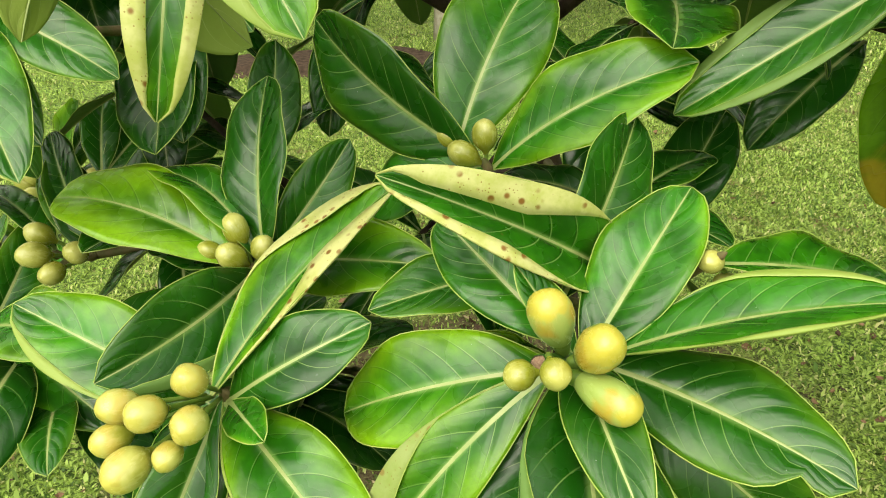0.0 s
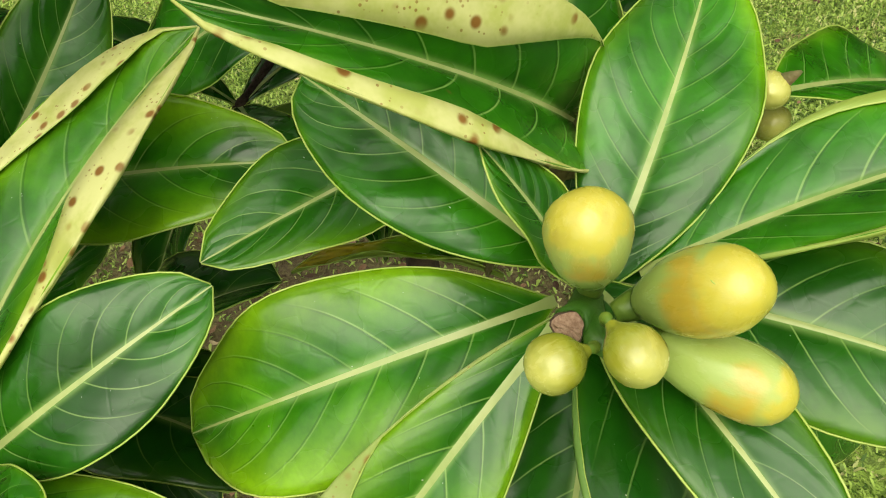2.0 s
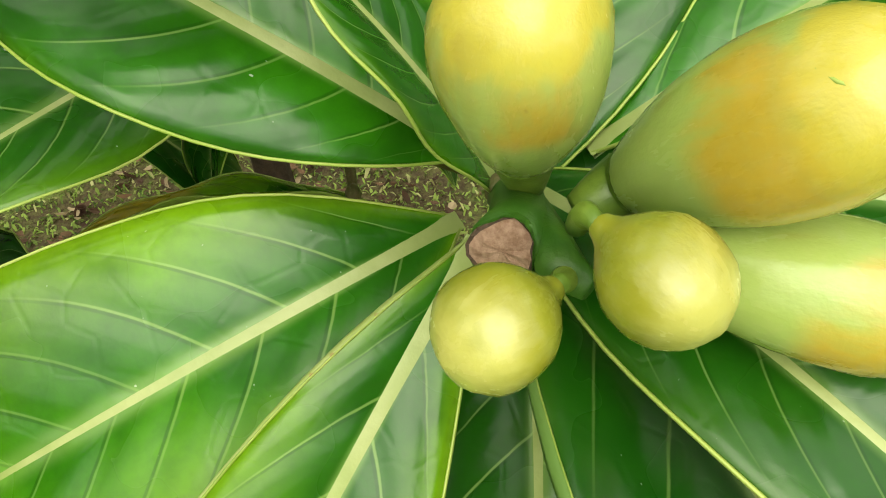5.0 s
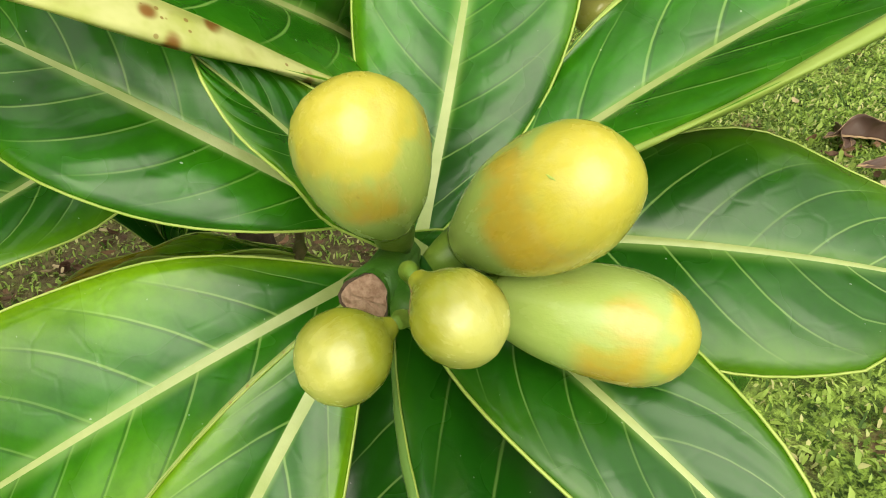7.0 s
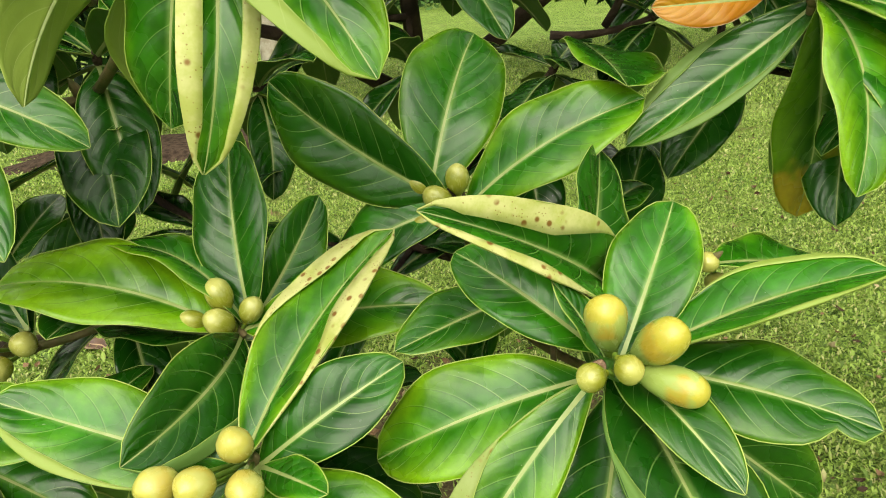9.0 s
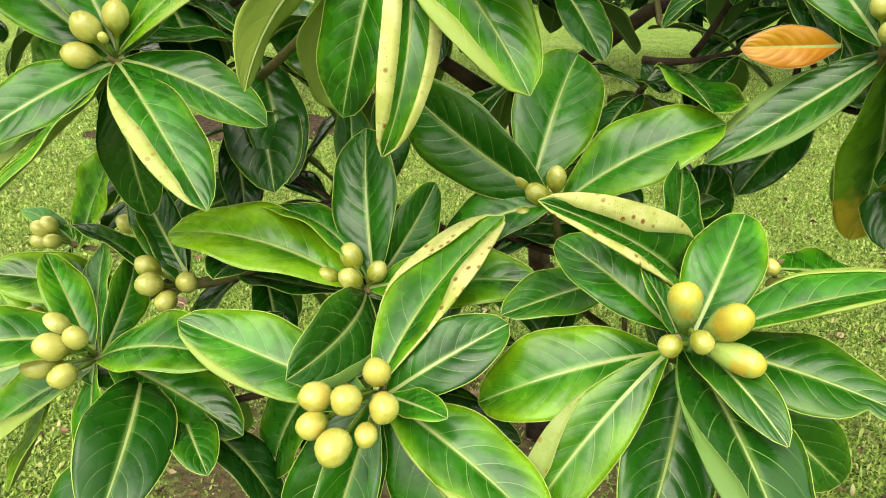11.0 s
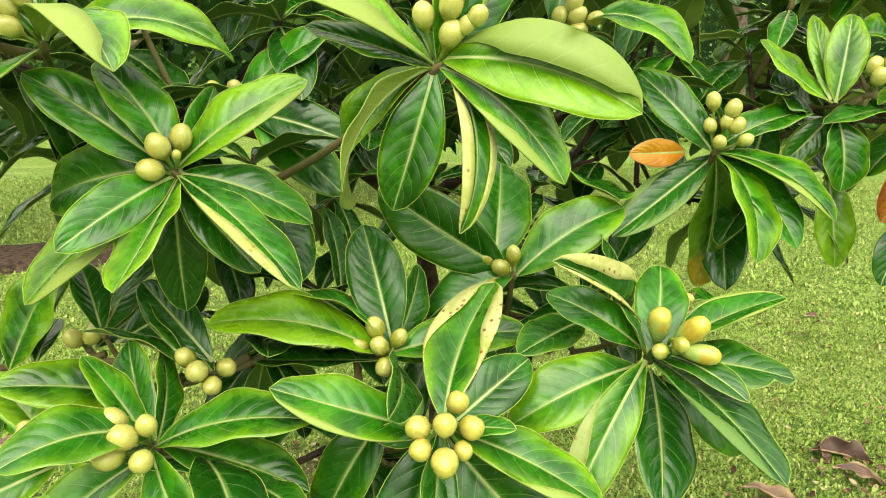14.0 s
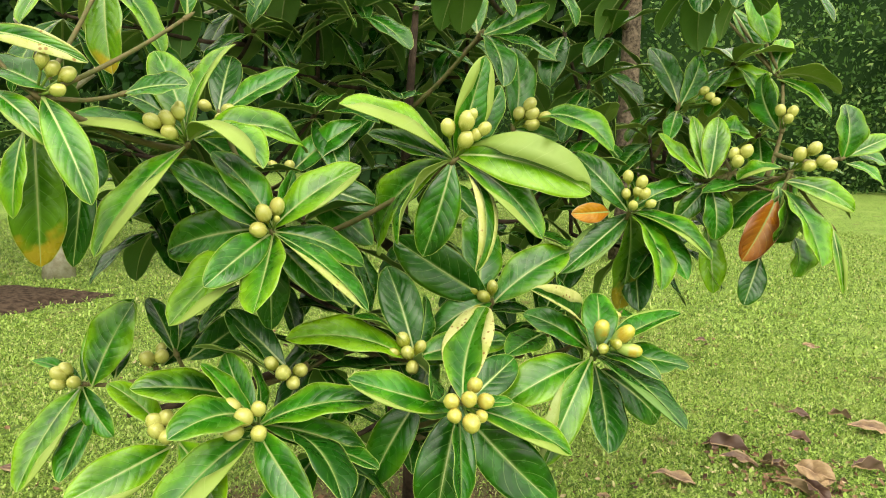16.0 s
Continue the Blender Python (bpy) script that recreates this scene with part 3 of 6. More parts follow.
def grass_sheet(name, count, seed, x0, x1, y0, y1, size, hole=None):
    """Short leaning blades, thinner in bare patches and round the foot of the shrub; hole is a rectangle left to another sheet."""
    rng = np.random.RandomState(seed)
    x, y = rng.uniform(x0, x1, count * 2), rng.uniform(y0, y1, count * 2)
    patch = np.sin(x * 5.1 + 1.3 * np.sin(y * 3.7)) * np.sin(y * 4.3 + 1.7 * np.sin(x * 2.9)) + 0.6 * np.sin(x * 13 + 2 * np.sin(y * 9)) * np.sin(y * 15 + 2 * np.sin(x * 11))
    bare = np.hypot(x * 0.62, y - 1.45)
    edge = np.minimum(1.0, np.minimum(np.minimum(x - x0, x1 - x), np.minimum(y - y0, y1 - y)) / 0.8)
    keep = edge * np.clip(0.80 + 0.35 * patch, 0.25, 1.0) * np.where(bare < 0.5, 0.10 + bare * 0.7, 1.0)
    if hole is not None:
        inside = (x > hole[0]) & (x < hole[1]) & (y > hole[2]) & (y < hole[3])
        keep = np.where(inside, keep * 0.15, keep)
    ok = np.flatnonzero(rng.rand(count * 2) < keep)[:count]
    x, y = x[ok], y[ok]
    n = len(x)
    z = height_array(x, y) - 0.002
    h = size * rng.uniform(0.45, 1.3, n)
    a, lean, wd = rng.uniform(0, 6.283, n), rng.uniform(0.35, 1.35, n), size * rng.uniform(0.09, 0.19, n)
    dx, dy, r, up = np.cos(a), np.sin(a), h * np.sin(lean), h * np.cos(lean)
    verts = np.stack([np.stack([x - dy * wd * 0.6, y + dx * wd * 0.6, z], 1), np.stack([x + dy * wd * 0.6, y - dx * wd * 0.6, z], 1),
                      np.stack([x + dx * r * 0.5 + dy * wd, y + dy * r * 0.5 - dx * wd, z + up * 0.72], 1), np.stack([x + dx * r, y + dy * r, z + up * 0.9], 1),
                      np.stack([x + dx * r * 0.45 - dy * wd, y + dy * r * 0.45 + dx * wd, z + up * 0.7], 1)], 1).reshape(-1, 3)
    me = bpy.data.meshes.new(name)
    me.vertices.add(5 * n)
    me.vertices.foreach_set("co", verts.astype(np.float32).ravel())
    me.loops.add(5 * n)
    me.loops.foreach_set("vertex_index", np.arange(5 * n, dtype=np.int32))
    me.polygons.add(n)
    me.polygons.foreach_set("loop_start", np.arange(n, dtype=np.int32) * 5)
    me.materials.append(BLADES)
    me.update(calc_edges=True)
    ob = new(name, me)
    return tagged(ob, "short light green lawn grass with thin patches", "grass", kind="stuff")


grass_sheet("lawn_grass", 400000, 5, -2.4, 3.8, 0.2, 5.2, 0.019)
grass_sheet("lawn_grass", 240000, 6, -6.0, 13.0, -0.5, 13.0, 0.036, (-2.0, 3.4, 0.6, 4.8))


# ---- trees behind ----
def crown_mesh(name, centre, spread, leaves, size, material, parent, seed, clumps=26, droop=0.4):
    """A crown of many small bent leaves, gathered in uneven clumps with gaps between them."""
    rng = np.random.RandomState(seed)
    mids = [(rng.normal(0, 0.45, 3) * spread, rng.uniform(0.18, 0.42)) for _ in range(clumps)]
    verts, faces = [], []
    for i in range(leaves):
        m, r = mids[rng.randint(clumps)]
        d = rng.normal(0, 1, 3)
        p = np.array(centre) + m + d / np.linalg.norm(d) * r * rng.uniform(0.5, 1.0) * np.mean(spread)
        a, t = rng.uniform(0, 6.283), rng.uniform(-1.0, 0.5) - droop
        ln = size * rng.uniform(0.6, 1.25)
        f = np.array([math.cos(a) * math.cos(t), math.sin(a) * math.cos(t), math.sin(t)])
        s = np.cross(f, rng.normal(0, 1, 3))
        s = s / np.linalg.norm(s) * ln * 0.21
        b = np.cross(s, f) / np.linalg.norm(s) * ln * 0.12
        o = len(verts)
        verts += [p, p + f * ln * 0.35 + s + b, p + f * ln * 0.35 - s + b, p + f * ln * 0.75 + s * 0.75, p + f * ln * 0.75 - s * 0.75, p + f * ln - b]
        faces += [(o, o + 1, o + 2), (o + 1, o + 3, o + 4, o + 2), (o + 3, o + 5, o + 4)]
    return mesh_object(name, verts, faces, (material,), None, None, parent, smooth=False)


def tree(x, y, tall, girth, bark, crown, leaves, size, material, seed, label, lean=(0.0, 0.0), crown_low=0.55, shift=(0.0, 0.0)):
    rng = random.Random(seed)
    root = new("tree")
    root.location = (x, y, 0)
    tagged(root, label, "tree")
    pts = [(lean[0] * k / 10 + rng.uniform(-0.01, 0.01) * girth * 20 * (k > 0), lean[1] * k / 10 + rng.uniform(-0.01, 0.01) * girth * 20 * (k > 0), tall * 0.85 * k / 10 - 0.03) for k in range(11)]
    rad = [girth * (1.35 if k == 0 else 1.08 - 0.075 * k) for k in range(11)]
    v, f = tube(pts, rad, 12, 0.09, rng)
    for b in range(7):
        k = rng.randint(4, 9)
        a = rng.uniform(0, 6.283)
        p = Vector(pts[k])
        q = p + Vector((math.cos(a) * crown[0] * 0.7, math.sin(a) * crown[1] * 0.7, tall * rng.uniform(0.08, 0.22)))
        bv, bf = tube(curve_points(p, q, tall * 0.02, 6), [rad[k] * 0.55 * (1 - 0.13 * i) for i in range(6)], 7, 0.06, rng)
        o = len(v)
        v += bv
        f += [tuple(o + i for i in g) for g in bf]
    mesh_object("trunk", v, f, (bark,), None, None, root)
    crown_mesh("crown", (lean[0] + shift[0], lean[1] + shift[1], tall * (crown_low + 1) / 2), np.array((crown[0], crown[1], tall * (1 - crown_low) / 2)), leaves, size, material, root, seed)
    return root


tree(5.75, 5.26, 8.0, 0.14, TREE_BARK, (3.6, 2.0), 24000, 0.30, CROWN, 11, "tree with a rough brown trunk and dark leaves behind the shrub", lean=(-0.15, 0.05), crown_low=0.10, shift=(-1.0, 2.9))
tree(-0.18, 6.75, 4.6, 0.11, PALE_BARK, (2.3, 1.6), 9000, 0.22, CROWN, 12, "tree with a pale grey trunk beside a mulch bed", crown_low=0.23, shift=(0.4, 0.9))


def mulch_bed(x, y, rx, ry):
    rng = random.Random(4)
    verts, faces = [(x, y, 0.05)], []
    for k in range(40):
        a = 2 * math.pi * k / 40
        j = 1 + rng.uniform(-0.16, 0.14)
        verts.append((x + rx * j * 0.7 * math.cos(a), y + ry * j * 0.7 * math.sin(a), 0.045))
        verts.append((x + rx * j * math.cos(a), y + ry * j * math.sin(a), -0.02))
    for k in range(40):
        a, b = 1 + 2 * k, 1 + 2 * ((k + 1) % 40)
        faces += [(0, a, b), (a, a + 1, b + 1, b)]
    ob = mesh_object("mulch_bed", verts, faces, (MULCH,))
    tagged(ob, "brown bark mulch bed beside the pale tree", "mulch bed", kind="structure")


mulch_bed(-1.10, 5.80, 1.15, 0.55)


# woods that close the lawn
def far_woods():
    rng = np.random.RandomState(8)
    verts, faces = [], []
    for i in range(80000):
        a = rng.uniform(-0.6, 3.4)
        base = 34 + 3 * math.sin(a * 7) + 2 * math.sin(a * 17 + 1)
        z = rng.uniform(0.0, 1.0) ** 1.2 * (11 + 3 * math.sin(a * 11))
        r = base + rng.normal(0, 0.8) + 1.2 * math.sin(z * 1.7 + a * 40) + 1.0 * math.sin(a * 63 + z)
        p = np.array([r * math.cos(a), r * math.sin(a), max(0.1, z)])
        f, s = rng.normal(0, 1, 3), rng.normal(0, 1, 3)
        f = f / np.linalg.norm(f) * rng.uniform(0.07, 0.19)
        s = np.cross(f, s)
        s = s / np.linalg.norm(s) * 0.07
        o = len(verts)
        verts += [p - f, p + s, p + f, p - s]
        faces.append((o, o + 1, o + 2, o + 3))
    ob = mesh_object("far_woods", verts, faces, (FAR_LEAF,), smooth=False)
    tagged(ob, "dark green woods beyond the lawn", "woods", kind="stuff")
    # plain sheet added behind the leaves, coloured as the woods' deep shade
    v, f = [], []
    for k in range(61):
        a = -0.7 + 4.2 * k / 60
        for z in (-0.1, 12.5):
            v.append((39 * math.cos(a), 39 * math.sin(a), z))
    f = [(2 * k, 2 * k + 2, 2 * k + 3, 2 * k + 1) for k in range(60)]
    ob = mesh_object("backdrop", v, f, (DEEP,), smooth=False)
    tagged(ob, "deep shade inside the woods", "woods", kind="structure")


far_woods()

# ---- the shrub: trunk, limbs, then each twig with its leaves and fruit ----
SHRUB = Vector((0.24, 1.44, 0.0))
shrub = new("shrub")
shrub.location = SHRUB
tagged(shrub, "glossy large-leaved shrub with clusters of yellow-green fruit", "shrub")
NODES = [Vector(p) for p in ((0.22, 1.42, 0.32), (0.18, 1.38, 0.62), (0.10, 1.33, 0.88), (-0.12, 1.26, 1.02), (-0.42, 1.24, 1.10), (0.36, 1.30, 1.08), (0.52, 1.10, 1.16), (-0.30, 1.20, 0.62), (-0.55, 1.22, 0.56))]


def limb(name, pts, radii, seed):
    rng = random.Random(seed)
    v, f = tube([Vector(p) - SHRUB for p in pts], radii, 10, 0.07, rng)
    return mesh_object(name, v, f, (BARK,), None, None, shrub)


limb("trunk", [SHRUB - Vector((0, 0, 0.04)), NODES[0], NODES[1], NODES[2]], [0.036, 0.028, 0.025, 0.021], 1)
limb("branch", [NODES[2], NODES[3], NODES[4], (-0.72, 1.16, 1.14)], [0.019, 0.012, 0.008, 0.005], 2)
limb("branch", [NODES[2], NODES[5], NODES[6], (0.72, 0.74, 1.14)], [0.019, 0.015, 0.011, 0.008], 3)
limb("branch", [NODES[2], (0.06, 1.25, 1.22), (0.02, 1.15, 1.6)], [0.018, 0.014, 0.009], 4)
limb("branch", [NODES[1], NODES[7], NODES[8], (-0.74, 1.2, 0.56)], [0.018, 0.013, 0.010, 0.007], 5)


def add_twig(tip, start=None, lift=-0.03, thick=0.0055, bark=TWIG):
    """A twig that grows from a limb to tip and ends in a knobbly bud; its leaves and fruit are its parts."""
    tip = Vector(tip)
    if start is None:
        start = min(NODES, key=lambda p: (p - tip).length)
    a = Vector(start) - tip
    pts = curve_points(a, (0, 0, 0), lift, 9)
    v, f = tube(pts, [thick * (1.5 - 0.55 * i / 8) for i in range(9)], 8, 0.08, random.Random(int(tip.x * 1000) % 997))
    d = (pts[-1] - pts[-2]).normalized()
    bv, bf = tube([d * k for k in (-0.012, -0.004, 0.004, 0.012, 0.017)], [thick, thick * 1.5, thick * 1.2, thick * 0.7, thick * 0.2], 8, 0.15, random.Random(3))
    o = len(v)
    v, f = v + bv, f + [tuple(o + i for i in g) for g in bf]
    ob = mesh_object("twig", v, f, (bark,), None, None, shrub)
    ob.location = tip - SHRUB
    return ob



def cut_stub(twig, way):
    """The thick green stub of a lost cluster, with a pinkish brown scar on its slanted end, and the stalk that carries the fruit."""
    rng = random.Random(2)
    way = [Vector(p) / 1000 for p in way]
    v, f = tube(way, [0.0060, 0.0072, 0.0080, 0.0078], 14, 0.06, rng)
    stub = mesh_object("stub", v, f, (STUB,), None, None, twig)
    # the scar: an uneven three-cornered disc with a dark rim, set on the end
    out = (way[-1] - way[-2]).normalized()
    side = out.cross(Vector((0, 0, 1))).normalized()
    up = side.cross(out)
    verts, faces, idx = [way[-1] + out * 0.0016], [], []
    for ring, (size, high) in enumerate(((0.55, 0.0012), (0.90, 0.0008), (0.98, 0.0014), (1.0, -0.0012))):
        for k in range(21):
            a = 2 * math.pi * k / 21
            r = 0.0076 * size * (1 + 0.10 * math.cos(3 * a + 0.4) + (0.05 * rng.uniform(-1, 1) if ring < 3 else 0.02))
            verts.append(way[-1] + side * r * math.cos(a) + up * r * math.sin(a) + out * (high + 0.0005 * rng.uniform(-1, 1)))
    for k in range(21):
        j = (k + 1) % 21
        faces.append((0, 1 + k, 1 + j))
        idx.append(0)
        for ring in range(3):
            o = 1 + ring * 21
            faces.append((o + k, o + 21 + k, o + 21 + j, o + j))
            idx.append(1 if ring == 1 else 0 if ring == 0 else 2)
    mesh_object("scar", verts, faces, (CUT_WOOD, BARK, STUB), idx, None, stub, smooth=False)
    v, f = tube([way[0], way[1], Vector((-0.024, -0.052, 0.029)), Vector((-0.030, -0.066, 0.033)), Vector((-0.028, -0.073, 0.032))], [0.0055, 0.0060, 0.0058, 0.0054, 0.0030], 10, 0.10, rng)
    mesh_object("peduncle", v, f, (STUB,), None, None, twig)


def inner_twig(tip, start, seed, shaded):
    """A twig with a whorl of drooping leaves; the shaded ones have the shade inside the shrub put into a dark tone."""
    rng = random.Random(seed * 7 + 1)
    twig = add_twig(tip, start, -0.01, 0.0045, BARK)
    n = rng.randint(6, 8)
    for k in range(n):
        yaw = 360 * k / n + rng.uniform(-18, 18)
        inner = k % 2
        size = rng.uniform(0.17, 0.24) * (0.85 if inner else 1)
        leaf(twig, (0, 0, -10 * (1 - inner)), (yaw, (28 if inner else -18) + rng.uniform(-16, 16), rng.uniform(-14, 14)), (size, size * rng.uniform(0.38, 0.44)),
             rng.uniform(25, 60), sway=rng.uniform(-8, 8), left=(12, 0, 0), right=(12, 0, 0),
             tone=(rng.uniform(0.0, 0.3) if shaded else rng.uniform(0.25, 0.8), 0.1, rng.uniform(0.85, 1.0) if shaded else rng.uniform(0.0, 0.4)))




twig = add_twig((0.107, 0.515, 0.758), (0.174, 0.57, 0.749), -0.015, 0.005)
leaf(twig, (-12, 10, -15), (98, 1, -34), (0.233, 0.108), 57, sway=6, tone=(0.55, 0.05, 0.15))
leaf(twig, (-24, -21, 5), (114, -28, -37), (0.272, 0.078), 43, sway=-14, left=(12, 0, 0), right=(14, 0.7, 0.35), tone=(0.58, 0.70, 0.55))
# lower leaves: the shadow they hang in is put into their dark tone
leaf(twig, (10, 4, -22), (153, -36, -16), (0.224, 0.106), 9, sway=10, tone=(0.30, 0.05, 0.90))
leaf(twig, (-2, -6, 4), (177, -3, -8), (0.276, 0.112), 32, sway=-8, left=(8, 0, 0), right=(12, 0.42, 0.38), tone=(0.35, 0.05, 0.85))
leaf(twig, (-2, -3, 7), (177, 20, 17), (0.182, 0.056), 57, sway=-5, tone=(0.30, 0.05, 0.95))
leaf(twig, (7, 4, -3), (-126, 4, 28), (0.217, 0.097), 11, sway=14, left=(6, 0, 0), right=(6, 0, 0), tone=(0.45, 0.05, 0.80), notch=(0.86, 0.55))
leaf(twig, (23, -11, 11), (-107, 33, 8), (0.225, 0.087), 27, sway=-2, left=(19, 0.22, 0.35), right=(20, 0.08, 0.2), tone=(0.30, 0.05, 0.12))
leaf(twig, (3, -7, 0), (-54, 49, 16), (0.192, 0.089), 25, sway=-7, tone=(0.45, 0.05, 0.12))
leaf(twig, (-11, 4, 14), (69, 43, -52), (0.174, 0.077), 53, sway=5, tone=(0.38, 0.05, 0.00))
leaf(twig, (-3, -2, -1), (89, 68, -43), (0.103, 0.042), 21, tone=(0.30, 0.05, 0.12))
leaf(twig, (-7, 62, 25), (-39, 39, 60), (0.225, 0.091), 19, sway=1, tone=(0.30, 0.05, 0.70))
cut_stub(twig, ((0, 0, -4), (-12, -24, 16), (-28, -47, 29), (-38, -56, 35)))
fruit(twig, (-20, -37, 42), (-36, -57, 96), 0.0173, 0.28, 0.85, True, stem=(-16, -34, 26))
fruit(twig, (-4, -55, 38), (4, -106, 87), 0.0170, 0.02, 0.90, True, stem=(-24, -52, 30))
fruit(twig, (-12, -76, 36), (24, -119, 34), 0.0153, 0.06, 0.90, True, stem=(-26, -66, 32))
fruit(twig, (-34, -78, 57), (-28, -105, 49), 0.0116, 0.20, 0.10, stem=(-27, -66, 42))
fruit(twig, (-39, -77, 43), (-67, -81, 41), 0.0117, 0.20, 0.10, stem=(-32, -68, 33))

twig = add_twig((-0.224, 0.566, 0.691), (-0.266, 0.713, 0.598), -0.015, 0.005)
leaf(twig, (-7, -16, 9), (-33, 37, -15), (0.278, 0.114), 12, sway=24, left=(20, 0.62, 0.42), right=(18, 0.42, 0.25), tone=(0.60, 1.00, 0.12))
leaf(twig, (2, -6, -7), (-105, 41, 55), (0.170, 0.080), 41, sway=-3, tone=(0.30, 0.05, 0.50))
leaf(twig, (-10, -2, -13), (74, 20, -35), (0.244, 0.097), 2, sway=1, left=(14, 0.2, 0.35), right=(10, 0, 0), tone=(0.50, 0.05, 0.12))
leaf(twig, (-11, 1, -8), (95, 5, -79), (0.096, 0.039), 25, sway=3, tone=(0.30, 0.05, 0.12))
leaf(twig, (6, -8, -4), (-148, 17, 25), (0.103, 0.041), 12, tone=(0.30, 0.05, 0.12))
leaf(twig, (0, -5, -7), (-139, -4, 19), (0.247, 0.100), 33, sway=2, left=(10, 0, 0), right=(15, 0.5, 0.5), tone=(0.50, 0.05, 0.12))
leaf(twig, (-2, 2, -11), (-134, -48, 70), (0.288, 0.120), 2, sway=-10, tone=(0.30, 0.05, 0.50))
leaf(twig, (-3, 1, -1), (126, -50, -21), (0.260, 0.125), 49, sway=-7, tone=(0.30, 0.30, 0.55))
leaf(twig, (-5, 0, -7), (149, -47, -53), (0.210, 0.086), 4, sway=-2, tone=(0.30, 0.05, 0.55))
leaf(twig, (-52, 64, 11), (83, -50, -44), (0.230, 0.095), 36, sway=-4, tone=(0.30, 0.05, 0.80))
fruit(twig, (-4, -34, 34), (-9, -66, 67), 0.0153, 0.50, 0.45)
fruit(twig, (-52, -46, 25), (-85, -76, 41), 0.0160, 0.50, 0.45)
fruit(twig, (-28, -56, 27), (-48, -95, 46), 0.0160, 0.50, 0.45)
fruit(twig, (-1, -56, 19), (-2, -102, 35), 0.0163, 0.50, 0.45)
fruit(twig, (-58, -62, 9), (-88, -94, 14), 0.0146, 0.50, 0.45)
fruit(twig, (-16, -74, 4), (-24, -110, 6), 0.0124, 0.50, 0.45)
fruit(twig, (-39, -78, 0), (-64, -126, 1), 0.0181, 0.50, 0.45)

twig = add_twig((-0.235, 0.739, 0.740), (-0.311, 0.913, 0.755), -0.015, 0.005)
leaf(twig, (1, -3, -1), (175, 1, -63), (0.233, 0.096), 36, sway=12, left=(20, 0.3, 0.35), right=(10, 0, 0), tone=(0.30, 0.05, 0.85))
leaf(twig, (-7, 1, 2), (81, 37, -29), (0.287, 0.120), 52, sway=-7, tone=(0.85, 0.05, 0.05))
leaf(twig, (6, 4, 6), (48, 63, 11), (0.203, 0.081), 75, sway=-5, tone=(0.30, 0.05, 0.30))
leaf(twig, (-2, 4, -8), (49, -8, -3), (0.241, 0.090), -6, sway=-3, tone=(0.30, 0.05, 0.50))
leaf(twig, (13, 6, 5), (19, 71, -43), (0.230, 0.099), 34, sway=-4, tone=(0.30, 0.05, 0.75))
leaf(twig, (13, 7, 4), (-55, 41, 71), (0.180, 0.072), 18, sway=-4, tone=(0.30, 0.05, 0.70))
leaf(twig, (2, 0, 3), (-117, 19, 37), (0.234, 0.098), 27, sway=1, tone=(0.70, 0.05, 0.00))
leaf(twig, (2, -3, -6), (-90, 12, 74), (0.170, 0.066), 33, sway=-3, tone=(0.60, 0.05, 0.20))
fruit(twig, (-8, 5, 21), (-24, 15, 63), 0.0154, 0.22, 0.00)
fruit(twig, (-29, 0, 14), (-62, 0, 29), 0.0122, 0.22, 0.00)
fruit(twig, (-3, -2, 4), (-31, -21, 35), 0.0152, 0.22, 0.00)
fruit(twig, (6, -3, 10), (24, -12, 44), 0.0131, 0.22, 0.00)
fruit(twig, (-6, -11, -2), (-29, -49, -9), 0.0151, 0.22, 0.00)

twig = add_twig((0.038, 0.797, 0.834), (0.082, 0.885, 0.734), -0.015, 0.005)
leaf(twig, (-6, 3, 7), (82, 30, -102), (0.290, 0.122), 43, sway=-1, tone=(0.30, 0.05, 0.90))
leaf(twig, (2, 1, 2), (95, 1, -40), (0.188, 0.088), 65, sway=-8, tone=(0.30, 0.05, 0.40))
leaf(twig, (-37, 6, 10), (-43, 67, 40), (0.270, 0.135), 43, sway=18, tone=(0.30, 0.05, 0.60))
leaf(twig, (6, 1, -2), (-112, 47, 51), (0.253, 0.117), 35, sway=14, tone=(0.50, 0.05, 0.30))
fruit(twig, (-25, 13, 18), (-60, 30, 43), 0.0155, 0.18, 0.00)
fruit(twig, (-1, -1, 15), (-3, -3, 59), 0.0146, 0.18, 0.00)
fruit(twig, (-5, 0, 4), (-44, -3, 29), 0.0154, 0.18, 0.00)
fruit(twig, (-26, 0, -8), (-61, 1, -17), 0.0120, 0.18, 0.00)

twig = add_twig((-0.589, 0.750, 0.652), (-0.416, 0.722, 0.605), -0.015, 0.005)
leaf(twig, (-1, -2, 0), (-129, 34, 25), (0.243, 0.104), 45, sway=4, tone=(0.60, 0.05, 0.12))
leaf(twig, (5, 2, 2), (-123, -5, 27), (0.228, 0.094), 25, sway=5, tone=(0.50, 0.05, 0.12))
leaf(twig, (-5, -1, -2), (-176, -28, 48), (0.210, 0.083), 25, tone=(0.30, 0.05, 0.12))
leaf(twig, (-2, -1, -9), (97, -19, -20), (0.271, 0.116), 34, sway=-7, left=(18, 0.6, 0.2), right=(10, 0, 0), tone=(0.75, 0.05, 0.12))
leaf(twig, (-5, 6, 12), (121, 37, -34), (0.209, 0.098), 65, sway=-13, tone=(0.30, 0.05, 0.50))
leaf(twig, (-8, 4, 7), (41, 51, -1), (0.162, 0.063), 17, sway=3, tone=(0.60, 0.05, 0.12))
leaf(twig, (-2, 8, 2), (15, 43, -50), (0.179, 0.073), 14, sway=5, tone=(0.30, 0.05, 0.50))
leaf(twig, (3, 3, 3), (147, 135, -108), (0.161, 0.064), 33, sway=-2, tone=(0.30, 0.05, 0.60))
